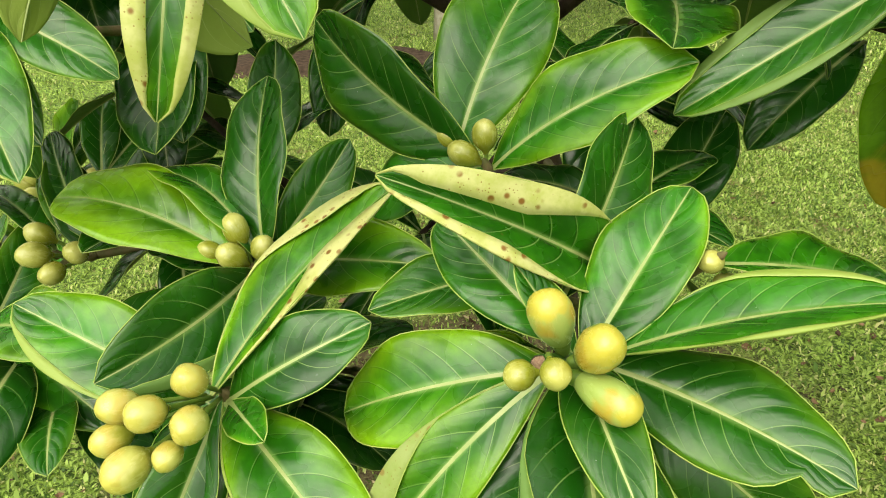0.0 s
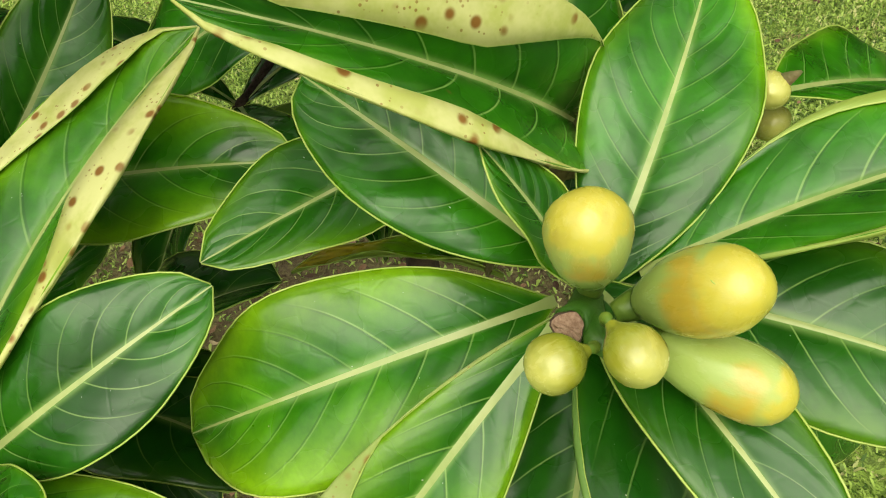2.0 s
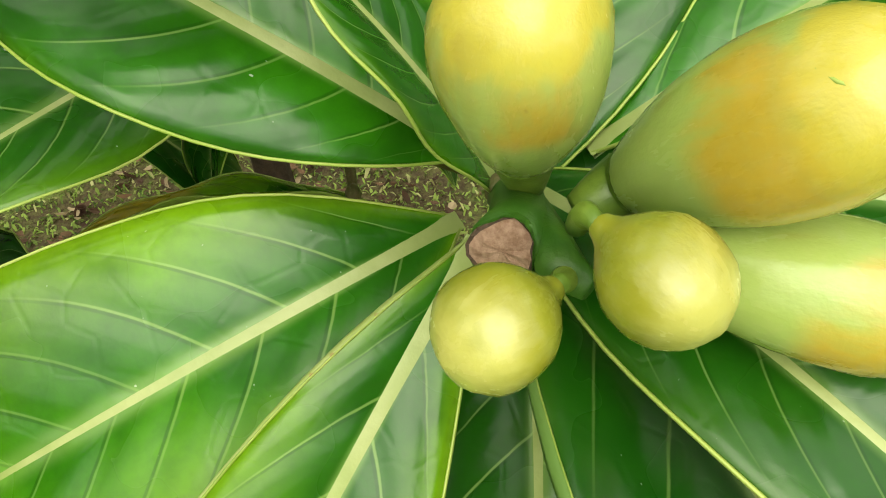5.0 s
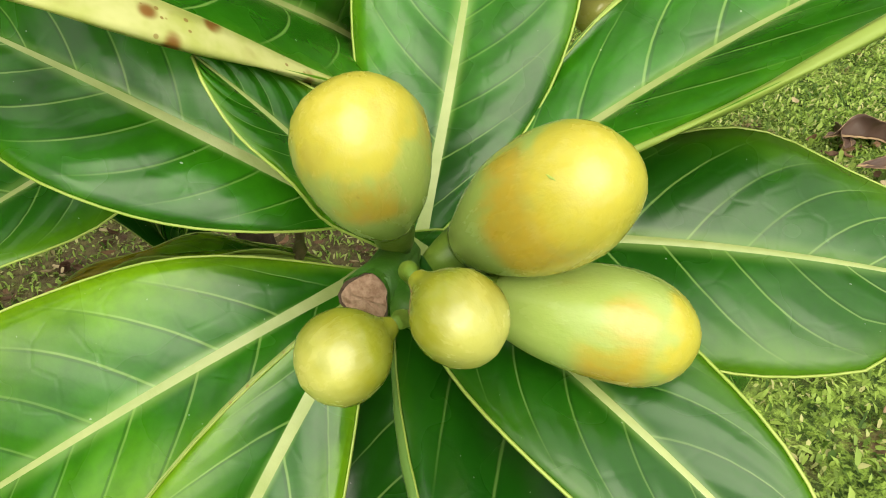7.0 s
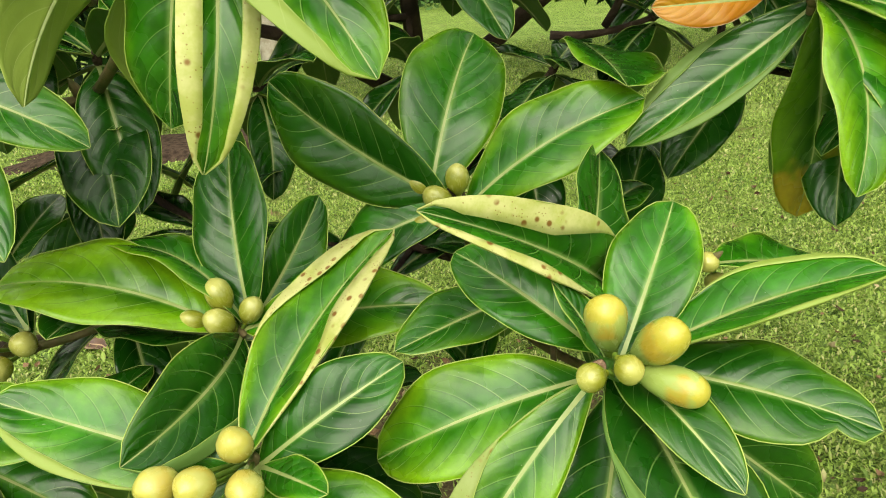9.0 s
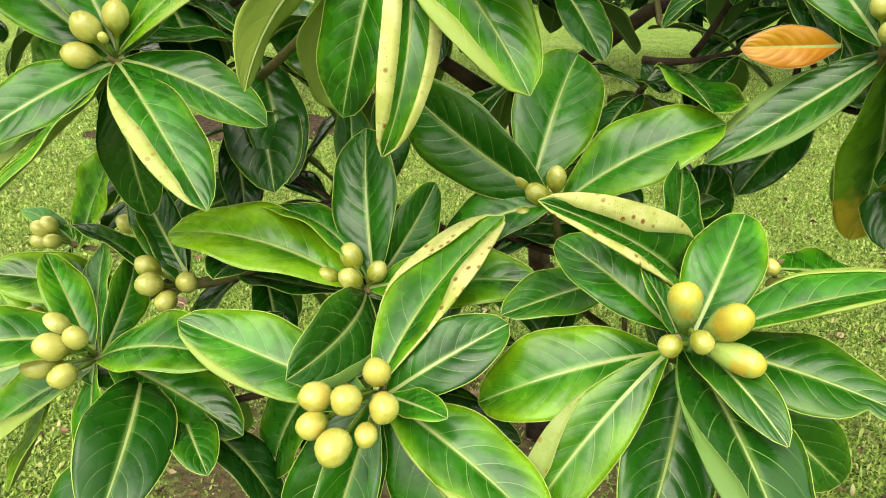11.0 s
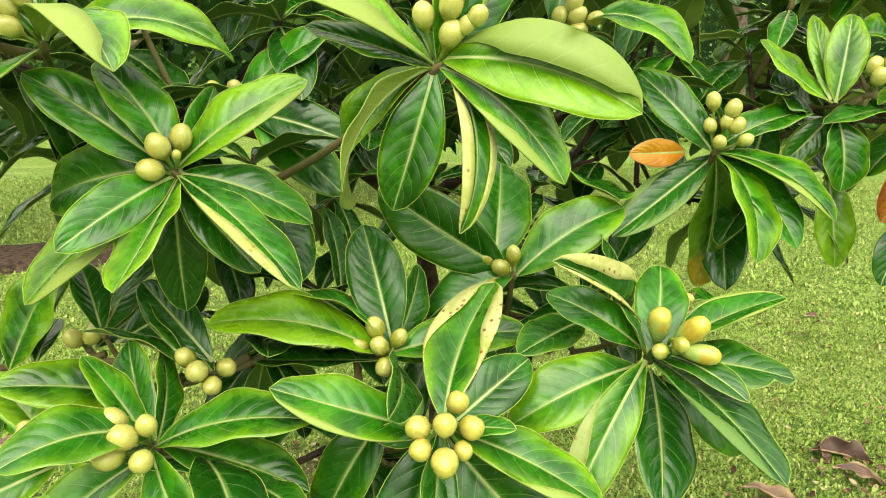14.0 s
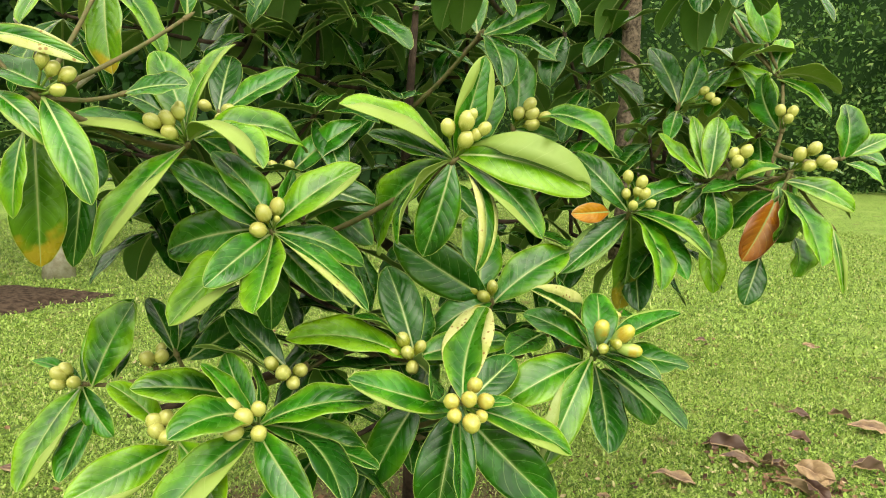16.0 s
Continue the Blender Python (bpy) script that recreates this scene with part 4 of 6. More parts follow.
leaf(twig, (58, -27, -14), (-168, 5, -17), (0.240, 0.109), 44, sway=11, tone=(0.30, 0.05, 0.90))
fruit(twig, (-29, 5, 28), (-65, 10, 61), 0.0165, 0.60, 0.12)
fruit(twig, (-7, -20, 28), (-16, -44, 63), 0.0148, 0.60, 0.12)
fruit(twig, (-23, -20, 21), (-57, -50, 51), 0.0180, 0.60, 0.12)
fruit(twig, (-35, -19, 6), (-81, -44, 14), 0.0174, 0.60, 0.12)
fruit(twig, (-14, -39, 7), (-30, -83, 15), 0.0158, 0.60, 0.12)

twig = add_twig((-0.727, 0.923, 0.602), (-0.525, 0.903, 0.696), -0.015, 0.005)
leaf(twig, (11, -10, -25), (112, -7, -55), (0.223, 0.094), 24, sway=1, left=(12, 0.3, 0.35), right=(10, 0, 0), tone=(0.65, 0.05, 0.12))
leaf(twig, (6, 0, 3), (43, 48, -22), (0.177, 0.071), 37, sway=-2, tone=(0.90, 0.05, 0.12))
leaf(twig, (25, -20, -13), (-167, -19, 56), (0.253, 0.112), -19, sway=9, tone=(0.90, 0.05, 0.12))
fruit(twig, (-9, -7, 16), (-32, -26, 57), 0.0169, 0.60, 0.05)
fruit(twig, (0, -9, 20), (0, -28, 62), 0.0154, 0.60, 0.05)
fruit(twig, (-9, -14, 11), (-33, -49, 37), 0.0167, 0.60, 0.05)
fruit(twig, (-4, -21, 6), (-11, -64, 19), 0.0152, 0.60, 0.05)

twig = add_twig((-0.489, 0.842, 0.711), (-0.323, 0.912, 0.751), -0.015, 0.005)
leaf(twig, (1, 0, 0), (36, 47, -8), (0.179, 0.072), 31, tone=(0.30, 0.05, 0.90))
leaf(twig, (-5, 0, -7), (27, 45, 24), (0.182, 0.073), 16, sway=1, tone=(0.30, 0.05, 0.90))
leaf(twig, (1, 8, 20), (42, 43, -45), (0.189, 0.076), 18, sway=-1, tone=(0.30, 0.05, 0.80))
leaf(twig, (-33, -13, 17), (51, 35, 19), (0.184, 0.073), 36, tone=(0.30, 0.05, 0.60))
fruit(twig, (-26, -12, 26), (-56, -27, 55), 0.0149, 0.25, 0.00)
fruit(twig, (-20, -36, 19), (-43, -76, 40), 0.0167, 0.25, 0.00)
fruit(twig, (6, -22, 13), (16, -59, 35), 0.0150, 0.25, 0.00)
fruit(twig, (-8, -40, 5), (-17, -82, 10), 0.0147, 0.25, 0.00)

twig = add_twig((-0.532, 0.816, 1.030), (-0.392, 0.985, 0.981), -0.015, 0.005)
leaf(twig, (-2, 0, 0), (125, -16, -49), (0.197, 0.077), 31, sway=-3, tone=(0.50, 0.05, 0.12))
leaf(twig, (1, 3, -4), (91, -27, -26), (0.269, 0.128), 25, sway=-6, left=(15, 0.4, 0.4), right=(10, 0, 0), tone=(0.95, 0.05, 0.12))
leaf(twig, (-5, 4, -3), (175, -86, -3), (0.208, 0.079), 19, sway=-7, tone=(0.30, 0.05, 0.85))
leaf(twig, (-3, 2, -5), (-139, -43, 41), (0.184, 0.073), 9, sway=-5, tone=(0.30, 0.05, 0.70))
leaf(twig, (0, -6, 0), (-152, -16, 5), (0.263, 0.087), 35, sway=-8, left=(8, 0, 0), right=(15, 0.45, 0.25), tone=(0.30, 0.60, 0.12))
leaf(twig, (3, 0, 2), (-122, -3, 40), (0.207, 0.080), 45, sway=4, tone=(0.30, 0.05, 0.50))
leaf(twig, (-1, 2, 10), (66, -3, -68), (0.246, 0.110), 47, sway=-6, tone=(0.45, 0.05, 0.50))
leaf(twig, (-2, 1, 7), (-114, 47, 52), (0.235, 0.096), 33, sway=3, left=(12, 0, 0), right=(15, 0.3, 0.35), tone=(0.95, 0.05, 0.12))
leaf(twig, (0, 1, 6), (-70, 58, 92), (0.144, 0.057), 15, sway=1, tone=(0.30, 0.05, 0.12))
leaf(twig, (-3, 1, 2), (81, 41, -55), (0.238, 0.096), 20, sway=1, tone=(0.45, 0.05, 0.12))
leaf(twig, (5, -2, 4), (62, 66, -45), (0.214, 0.088), 41, sway=-4, tone=(0.50, 0.05, 0.12))
leaf(twig, (2, -1, -3), (150, -33, 25), (0.229, 0.097), -3, sway=4, tone=(0.90, 0.05, 0.12))
fruit(twig, (-12, -9, 20), (-37, -26, 59), 0.0167, 0.55, 0.20)
fruit(twig, (3, -5, 28), (9, -13, 74), 0.0157, 0.55, 0.20)
fruit(twig, (-15, -9, 4), (-56, -33, 14), 0.0162, 0.55, 0.20)
fruit(twig, (-3, -26, 24), (-5, -40, 37), 0.0064, 0.55, 0.20)

twig = add_twig((-0.207, 0.642, 1.186), (-0.392, 0.985, 0.981), -0.015, 0.005)
leaf(twig, (13, -7, -3), (-172, -27, -1), (0.257, 0.059), 79, sway=17, left=(10, 0.40, 0.1), right=(15, 0.60, 0.1), tone=(0.70, 1.00, 0.12))
leaf(twig, (0, 3, 0), (104, -71, -44), (0.211, 0.090), 24, sway=5, tone=(0.50, 0.05, 0.12))
leaf(twig, (-5, 3, 2), (83, -22, 25), (0.234, 0.093), 61, sway=-1, tone=(0.80, 0.05, 0.00))
leaf(twig, (-7, 10, 0), (45, -24, -50), (0.336, 0.136), 75, sway=-3, tone=(0.85, 0.05, 0.12))
leaf(twig, (-3, 1, 5), (93, 37, -49), (0.267, 0.115), 38, sway=-4, left=(25, 0.9, 0.08), right=(10, 0, 0), tone=(0.90, 0.05, 0.12))
leaf(twig, (0, 0, 0), (72, 20, -38), (0.187, 0.074), 12, sway=2, tone=(0.30, 0.05, 0.60))
leaf(twig, (2, -3, 8), (-130, 74, 124), (0.216, 0.087), 7, sway=2, left=(20, 0.6, 0.35), right=(18, 0.4, 0.35), tone=(0.30, 0.05, 0.12))
leaf(twig, (5, -6, 12), (-155, 5, 57), (0.295, 0.123), 52, sway=11, left=(25, 0.95, 0.05), right=(10, 0, 0), tone=(0.90, 0.05, 0.35))
leaf(twig, (4, -4, 2), (-155, -15, 29), (0.251, 0.098), 53, sway=6, left=(10, 0, 0), right=(15, 0.35, 0.35), tone=(0.50, 0.05, 0.12))
leaf(twig, (9, -7, 14), (-113, 52, 107), (0.182, 0.071), 26, sway=-1, tone=(0.30, 0.05, 0.50))
fruit(twig, (-17, -9, 44), (-33, -18, 86), 0.0153, 0.60, 0.05)
fruit(twig, (1, -27, 55), (2, -50, 102), 0.0174, 0.60, 0.05)
fruit(twig, (23, -47, 51), (35, -73, 78), 0.0130, 0.60, 0.05)
fruit(twig, (15, -36, 40), (25, -59, 66), 0.0120, 0.60, 0.05)
fruit(twig, (3, -16, 21), (9, -45, 61), 0.0164, 0.60, 0.05)
fruit(twig, (7, -41, 78), (9, -56, 106), 0.0108, 0.60, 0.05)

twig = add_twig((0.199, 0.931, 1.273), (0.353, 0.956, 1.126), -0.015, 0.005)
leaf(twig, (2, -3, 4), (-118, 80, 103), (0.243, 0.102), 44, sway=-5, tone=(0.30, 0.05, 0.20))
leaf(twig, (37, -47, 28), (-172, 19, 31), (0.254, 0.108), 86, sway=8, tone=(0.60, 0.05, 0.12))
leaf(twig, (1, -1, -4), (-136, -6, 71), (0.127, 0.051), 23, sway=-2, tone=(0.30, 0.05, 0.12))
fruit(twig, (-2, -12, 18), (-6, -39, 56), 0.0158, 0.60, 0.05)
fruit(twig, (8, -33, 41), (15, -65, 80), 0.0171, 0.60, 0.05)
fruit(twig, (11, -30, 23), (26, -69, 52), 0.0171, 0.60, 0.05)
fruit(twig, (31, -59, 25), (50, -94, 39), 0.0142, 0.60, 0.05)
fruit(twig, (11, -25, 6), (32, -70, 16), 0.0172, 0.60, 0.05)

twig = add_twig((0.427, 0.708, 1.057), (0.569, 0.895, 0.947), -0.015, 0.005)
leaf(twig, (34, 21, -1), (77, -37, -47), (0.276, 0.088), -9, sway=-2, left=(19, 0.22, 0.2), right=(21, 0.30, 0.3), tone=(0.40, 0.05, 0.70))
leaf(twig, (2, -3, -1), (-173, -21, 19), (0.238, 0.097), 45, sway=4, tone=(0.30, 0.05, 0.12))
leaf(twig, (3, -4, 2), (-162, 1, 19), (0.252, 0.103), 58, sway=4, left=(10, 0, 0), right=(18, 0.3, 0.35), tone=(0.70, 0.05, 0.12))
leaf(twig, (15, 7, -7), (120, -119, -52), (0.303, 0.138), -2, sway=24, tone=(1.00, 0.05, 0.80))
leaf(twig, (3, -5, -2), (174, -18, -12), (0.255, 0.109), 61, sway=7, tone=(0.60, 0.05, 0.12))
leaf(twig, (-1, 0, 3), (57, 51, -71), (0.224, 0.090), 28, sway=-1, tone=(0.30, 0.05, 0.30))
leaf(twig, (-1, 1, 5), (-121, 39, 33), (0.212, 0.085), 37, sway=3, tone=(0.30, 0.05, 0.12))
leaf(twig, (-35, 36, 2), (97, -1, -80), (0.135, 0.056), 23, sway=3, tone=(0.10, 0.05, 0.00), mats=TURNED, label="leaf turned orange")
fruit(twig, (-19, -9, 75), (-29, -14, 116), 0.0141, 0.60, 0.05)
fruit(twig, (-1, -27, 61), (-1, -46, 103), 0.0155, 0.60, 0.05)
fruit(twig, (-13, -3, 33), (-27, -6, 68), 0.0128, 0.60, 0.05)
fruit(twig, (-13, -18, 13), (-33, -45, 32), 0.0127, 0.60, 0.05)
fruit(twig, (5, -28, 36), (10, -54, 69), 0.0141, 0.60, 0.05)
fruit(twig, (12, -38, 20), (22, -70, 36), 0.0127, 0.60, 0.05)
fruit(twig, (-2, -19, 42), (-4, -35, 76), 0.0127, 0.60, 0.05)

twig = add_twig((-0.688, 0.855, 1.202), (-0.672, 1.115, 1.167), -0.015, 0.005)
leaf(twig, (-5, 0, -3), (107, -33, -10), (0.272, 0.108), 31, sway=-1, left=(18, 0.6, 0.2), right=(10, 0, 0), tone=(0.80, 0.05, 0.12))
leaf(twig, (-2, 0, 2), (94, 24, -36), (0.219, 0.087), 35, sway=-1, left=(20, 0.8, 0.1), right=(12, 0, 0), tone=(0.30, 0.05, 0.12))
leaf(twig, (4, -2, 10), (-169, 30, 13), (0.247, 0.102), 85, sway=5, left=(12, 0, 0), right=(25, 0.95, 0.05), tone=(0.70, 0.05, 0.12))
leaf(twig, (-5, 1, 6), (-44, 85, -26), (0.241, 0.095), 53, sway=6, left=(10, 0, 0), right=(20, 0.4, 0.35), tone=(0.85, 0.05, 0.12))
leaf(twig, (1, -1, 9), (32, 76, -38), (0.212, 0.085), 38, sway=-8, tone=(0.75, 0.05, 0.12))
leaf(twig, (-2, 0, 14), (81, 56, -53), (0.164, 0.067), 63, sway=-4, tone=(0.30, 0.05, 0.12))
leaf(twig, (13, -5, 11), (-116, 32, 46), (0.269, 0.111), 92, sway=4, tone=(0.95, 0.05, 0.12))
fruit(twig, (-46, -8, 29), (-83, -14, 53), 0.0150, 0.60, 0.05)
fruit(twig, (-26, -9, 31), (-53, -19, 62), 0.0141, 0.60, 0.05)
fruit(twig, (-15, -14, 42), (-28, -26, 77), 0.0131, 0.60, 0.05)
fruit(twig, (-19, -9, 11), (-53, -25, 31), 0.0141, 0.60, 0.05)
fruit(twig, (-16, -18, 54), (-24, -27, 82), 0.0101, 0.60, 0.05)

twig = add_twig((-0.542, 1.101, 1.272), (-0.469, 1.1, 1.12), -0.015, 0.005)
leaf(twig, (0, -1, 3), (-108, 40, 40), (0.216, 0.087), 21, sway=-1, tone=(0.40, 0.05, 0.12))
leaf(twig, (-5, 1, 3), (-40, 66, 19), (0.193, 0.077), 32, sway=3, tone=(0.30, 0.05, 0.90))
fruit(twig, (-21, -8, 11), (-55, -21, 27), 0.0133, 0.60, 0.05)
fruit(twig, (1, -22, 6), (2, -65, 17), 0.0146, 0.60, 0.05)
fruit(twig, (-10, -27, -4), (-22, -57, -8), 0.0109, 0.60, 0.05)

twig = add_twig((-0.945, 0.822, 1.277), (-0.684, 0.924, 1.193), -0.015, 0.005)
leaf(twig, (8, -5, -1), (-166, -36, 27), (0.218, 0.066), 42, sway=6, tone=(0.65, 0.05, 0.25))
leaf(twig, (-3, 29, -63), (178, -83, 6), (0.239, 0.095), 25, sway=1, tone=(1.00, 0.05, 0.85))
leaf(twig, (-23, -18, -62), (120, -70, -7), (0.144, 0.060), 21, sway=-1, tone=(0.60, 0.05, 0.50))
leaf(twig, (20, -13, 8), (57, 30, -29), (0.136, 0.093), 22, sway=2, tone=(0.45, 0.05, 0.30))
fruit(twig, (5, -21, 40), (8, -36, 71), 0.0115, 0.60, 0.05)
fruit(twig, (14, -19, 29), (28, -36, 56), 0.0116, 0.60, 0.05)
fruit(twig, (29, -22, 24), (54, -41, 45), 0.0126, 0.60, 0.05)
fruit(twig, (16, -22, 5), (36, -49, 12), 0.0116, 0.60, 0.05)

twig = add_twig((-1.006, 0.866, 1.282), (-0.945, 0.822, 1.277), -0.01, 0.0035)
leaf(twig, (0, 0, 0), (-162, -12, 37), (0.154, 0.048), 65, sway=3, left=(12, 0, 0), right=(15, 0.25, 0.35), tone=(0.60, 0.05, 0.30))

twig = add_twig((-1.022, 0.892, 1.378), (-0.945, 0.822, 1.277), -0.01, 0.0035)
leaf(twig, (0, 0, 0), (-163, 3, 63), (0.214, 0.040), 72, sway=0, left=(15, 0.2, 0.35), right=(20, 0.7, 0.1), tone=(0.80, 0.90, 0.20))

twig = add_twig((-0.866, 0.876, 1.191), (-0.945, 0.822, 1.277), -0.01, 0.0035)
leaf(twig, (0, 0, 0), (131, -81, -28), (0.222, 0.062), 19, sway=6, tone=(0.30, 0.05, 0.90))

twig = add_twig((-0.818, 0.892, 1.510), (-0.945, 0.822, 1.277), -0.01, 0.0035)
leaf(twig, (0, 0, 0), (153, -69, 22), (0.190, 0.080), 24, sway=-1, tone=(1.00, 0.05, 0.75))

twig = add_twig((-0.802, 0.846, 1.292), (-0.945, 0.822, 1.277), -0.01, 0.0035)
leaf(twig, (0, 0, 0), (-134, 18, 44), (0.120, 0.066), 25, sway=-1, tone=(0.30, 0.05, 0.60))

twig = add_twig((-0.701, 0.798, 1.433), (-0.945, 0.822, 1.277), -0.01, 0.0035)
leaf(twig, (0, 0, 0), (45, 92, -42), (0.093, 0.040), 20, sway=-3, tone=(0.50, 0.05, 0.50))

twig = add_twig((-0.397, 1.068, 1.125), (-0.42, 1.24, 1.1), -0.015, 0.005)
leaf(twig, (28, -20, -17), (-150, -24, 46), (0.230, 0.095), 29, sway=2, tone=(0.30, 0.05, 0.12))
leaf(twig, (1, -1, 4), (-115, 49, 44), (0.238, 0.098), 28, sway=1, tone=(0.50, 0.05, 0.12))
leaf(twig, (20, -13, -6), (-140, -5, 59), (0.214, 0.091), 34, sway=3, tone=(0.30, 0.05, 0.80))
fruit(twig, (-20, -4, 21), (-43, -9, 46), 0.0115, 0.60, 0.05)
fruit(twig, (-2, -17, 19), (-4, -43, 48), 0.0127, 0.60, 0.05)

twig = add_twig((0.747, 0.451, 1.179), (0.751, 0.6, 1.139), -0.015, 0.005)
leaf(twig, (-12, 6, -24), (-162, -3, 54), (0.209, 0.073), 70, sway=-2, left=(12, 0, 0), right=(15, 0.3, 0.35), tone=(0.90, 0.05, 0.12))
leaf(twig, (-19, 6, -46), (-183, -37, -5), (0.234, 0.150), 33, sway=8, tone=(0.85, 0.05, 0.12))
leaf(twig, (-17, 1, -58), (170, -58, -17), (0.136, 0.150), 66, sway=-1, tone=(0.50, 0.05, 0.20))
leaf(twig, (-17, 13, 9), (52, 4, -19), (0.118, 0.090), 45, sway=-2, left=(20, 0.5, 0.1), right=(18, 0, 0), tone=(0.70, 0.10, 0.10))
leaf(twig, (-27, 14, -38), (142, -66, 8), (0.057, 0.037), 39, sway=0, left=(20, 0.6, 0.2), right=(15, 0, 0), tone=(0.80, 0.10, 0.10))
fruit(twig, (-5, -14, 23), (-13, -39, 65), 0.0166, 0.60, 0.05)
fruit(twig, (0, -40, 42), (0, -74, 77), 0.0164, 0.60, 0.05)
fruit(twig, (8, -56, 23), (13, -97, 40), 0.0150, 0.60, 0.05)
fruit(twig, (1, -24, 9), (4, -67, 24), 0.0152, 0.60, 0.05)
fruit(twig, (12, -68, 16), (19, -111, 25), 0.0150, 0.60, 0.05)

twig = add_twig((0.715, 0.463, 1.112), (0.747, 0.451, 1.179), -0.01, 0.0035)
leaf(twig, (0, 0, 0), (86, -61, -61), (0.190, 0.092), 21, sway=2, tone=(1.25, 0.05, 0.45), mats=TURNED, label="leaf turned orange and dark red")

twig = add_twig((0.829, 0.371, 1.042), (0.747, 0.451, 1.179), -0.01, 0.0035)
leaf(twig, (0, 0, 0), (170, -67, 29), (0.183, 0.033), 28, sway=-2, left=(20, 0.6, 0.2), right=(15, 0.3, 0.3), tone=(0.90, 0.05, 0.10))

twig = add_twig((0.717, 0.497, 0.950), (0.747, 0.451, 1.179), -0.01, 0.0035)
leaf(twig, (0, 0, 0), (96, -63, -43), (0.140, 0.077), 10, sway=-1, tone=(0.30, 0.05, 0.80))

twig = add_twig((0.792, 0.452, 1.007), (0.747, 0.451, 1.179), -0.01, 0.0035)
leaf(twig, (0, 0, 0), (179, -49, -7), (0.115, 0.150), 65, sway=3, tone=(0.90, 0.05, 0.30))

twig = add_twig((0.656, 0.562, 1.174), (0.612, 0.762, 1.078), -0.015, 0.005)
leaf(twig, (-53, 35, -18), (38, 32, -25), (0.178, 0.090), -19, sway=0, tone=(0.85, 0.05, 0.10))
leaf(twig, (-49, 32, -17), (-115, 83, 68), (0.174, 0.076), 28, sway=0, tone=(0.80, 0.05, 0.10))
leaf(twig, (-56, 38, -13), (-11, 69, -29), (0.180, 0.047), 12, sway=2, tone=(0.75, 0.05, 0.20))
leaf(twig, (-47, 26, -43), (173, -62, 10), (0.142, 0.101), 37, sway=4, tone=(0.50, 0.05, 0.20))
fruit(twig, (-8, -7, 24), (-22, -20, 66), 0.0156, 0.60, 0.05)
fruit(twig, (-2, -24, 33), (-4, -53, 73), 0.0169, 0.60, 0.05)
fruit(twig, (-11, -14, 13), (-33, -43, 41), 0.0155, 0.60, 0.05)

twig = add_twig((0.673, 0.629, 1.281), (0.656, 0.562, 1.174), -0.01, 0.0035)
leaf(twig, (0, 0, 0), (-140, 21, 27), (0.109, 0.148), 74, sway=0, tone=(0.85, 0.05, 0.10))

twig = add_twig((0.743, 0.498, 1.162), (0.656, 0.562, 1.174), -0.01, 0.0035)
leaf(twig, (0, 0, 0), (62, -8, -15), (0.197, 0.092), 11, sway=1, tone=(0.40, 0.05, 0.40))

twig = add_twig((0.752, 0.486, 1.127), (0.656, 0.562, 1.174), -0.01, 0.0035)
leaf(twig, (0, 0, 0), (56, -25, -29), (0.155, 0.086), 45, sway=-3, tone=(0.35, 0.05, 0.50))

twig = add_twig((0.640, 0.669, 1.150), (0.656, 0.562, 1.174), -0.01, 0.0035)
leaf(twig, (0, 0, 0), (80, 33, -50), (0.100, 0.150), 24, sway=-1, tone=(0.30, 0.05, 0.60))

twig = add_twig((0.654, 0.631, 1.132), (0.656, 0.562, 1.174), -0.01, 0.0035)
leaf(twig, (0, 0, 0), (86, -41, -57), (0.132, 0.062), 32, sway=2, tone=(0.30, 0.05, 0.70))

twig = add_twig((0.663, 0.631, 1.023), (0.656, 0.562, 1.174), -0.01, 0.0035)
leaf(twig, (0, 0, 0), (169, -71, 22), (0.191, 0.081), 20, sway=0, tone=(0.85, 0.05, 0.50))

twig = add_twig((0.801, 0.514, 1.292), (0.749, 0.519, 1.161), -0.015, 0.005)
leaf(twig, (-4, 7, -2), (3, 51, -87), (0.221, 0.089), 48, sway=13, tone=(0.30, 0.05, 0.12))
fruit(twig, (-14, -3, 28), (-34, -7, 66), 0.0144, 0.60, 0.05)
fruit(twig, (-6, -17, 26), (-14, -40, 62), 0.0143, 0.60, 0.05)
fruit(twig, (-14, -16, 15), (-35, -39, 36), 0.0129, 0.60, 0.05)

twig = add_twig((0.965, 0.620, 1.440), (0.801, 0.514, 1.292), -0.015, 0.005)
leaf(twig, (-14, 13, 16), (-136, 16, -17), (0.192, 0.115), 69, sway=0, tone=(0.85, 0.05, 0.12))
leaf(twig, (-14, 11, 6), (-157, -13, 30), (0.195, 0.079), 53, sway=-2, tone=(0.90, 0.05, 0.12))
leaf(twig, (-21, 19, 23), (-108, 72, 51), (0.139, 0.066), 46, sway=1, tone=(0.80, 0.05, 0.12))
leaf(twig, (-25, 21, 19), (70, 2, -40), (0.156, 0.092), 40, sway=0, tone=(0.85, 0.05, 0.12))
leaf(twig, (-27, 20, 6), (109, -58, -16), (0.104, 0.061), 40, sway=-1, tone=(0.60, 0.05, 0.20))

twig = add_twig((0.890, 0.717, 1.708), (0.965, 0.620, 1.440), -0.01, 0.0035)
leaf(twig, (0, 0, 0), (-171, -51, 41), (0.178, 0.108), 39, sway=-1, tone=(0.90, 0.05, 0.12))

twig = add_twig((0.938, 0.802, 1.678), (0.965, 0.620, 1.440), -0.01, 0.0035)
leaf(twig, (0, 0, 0), (-164, -48, 42), (0.206, 0.064), 32, sway=-1, tone=(0.40, 0.05, 0.50))

twig = add_twig((0.852, 0.801, 1.683), (0.965, 0.620, 1.440), -0.01, 0.0035)
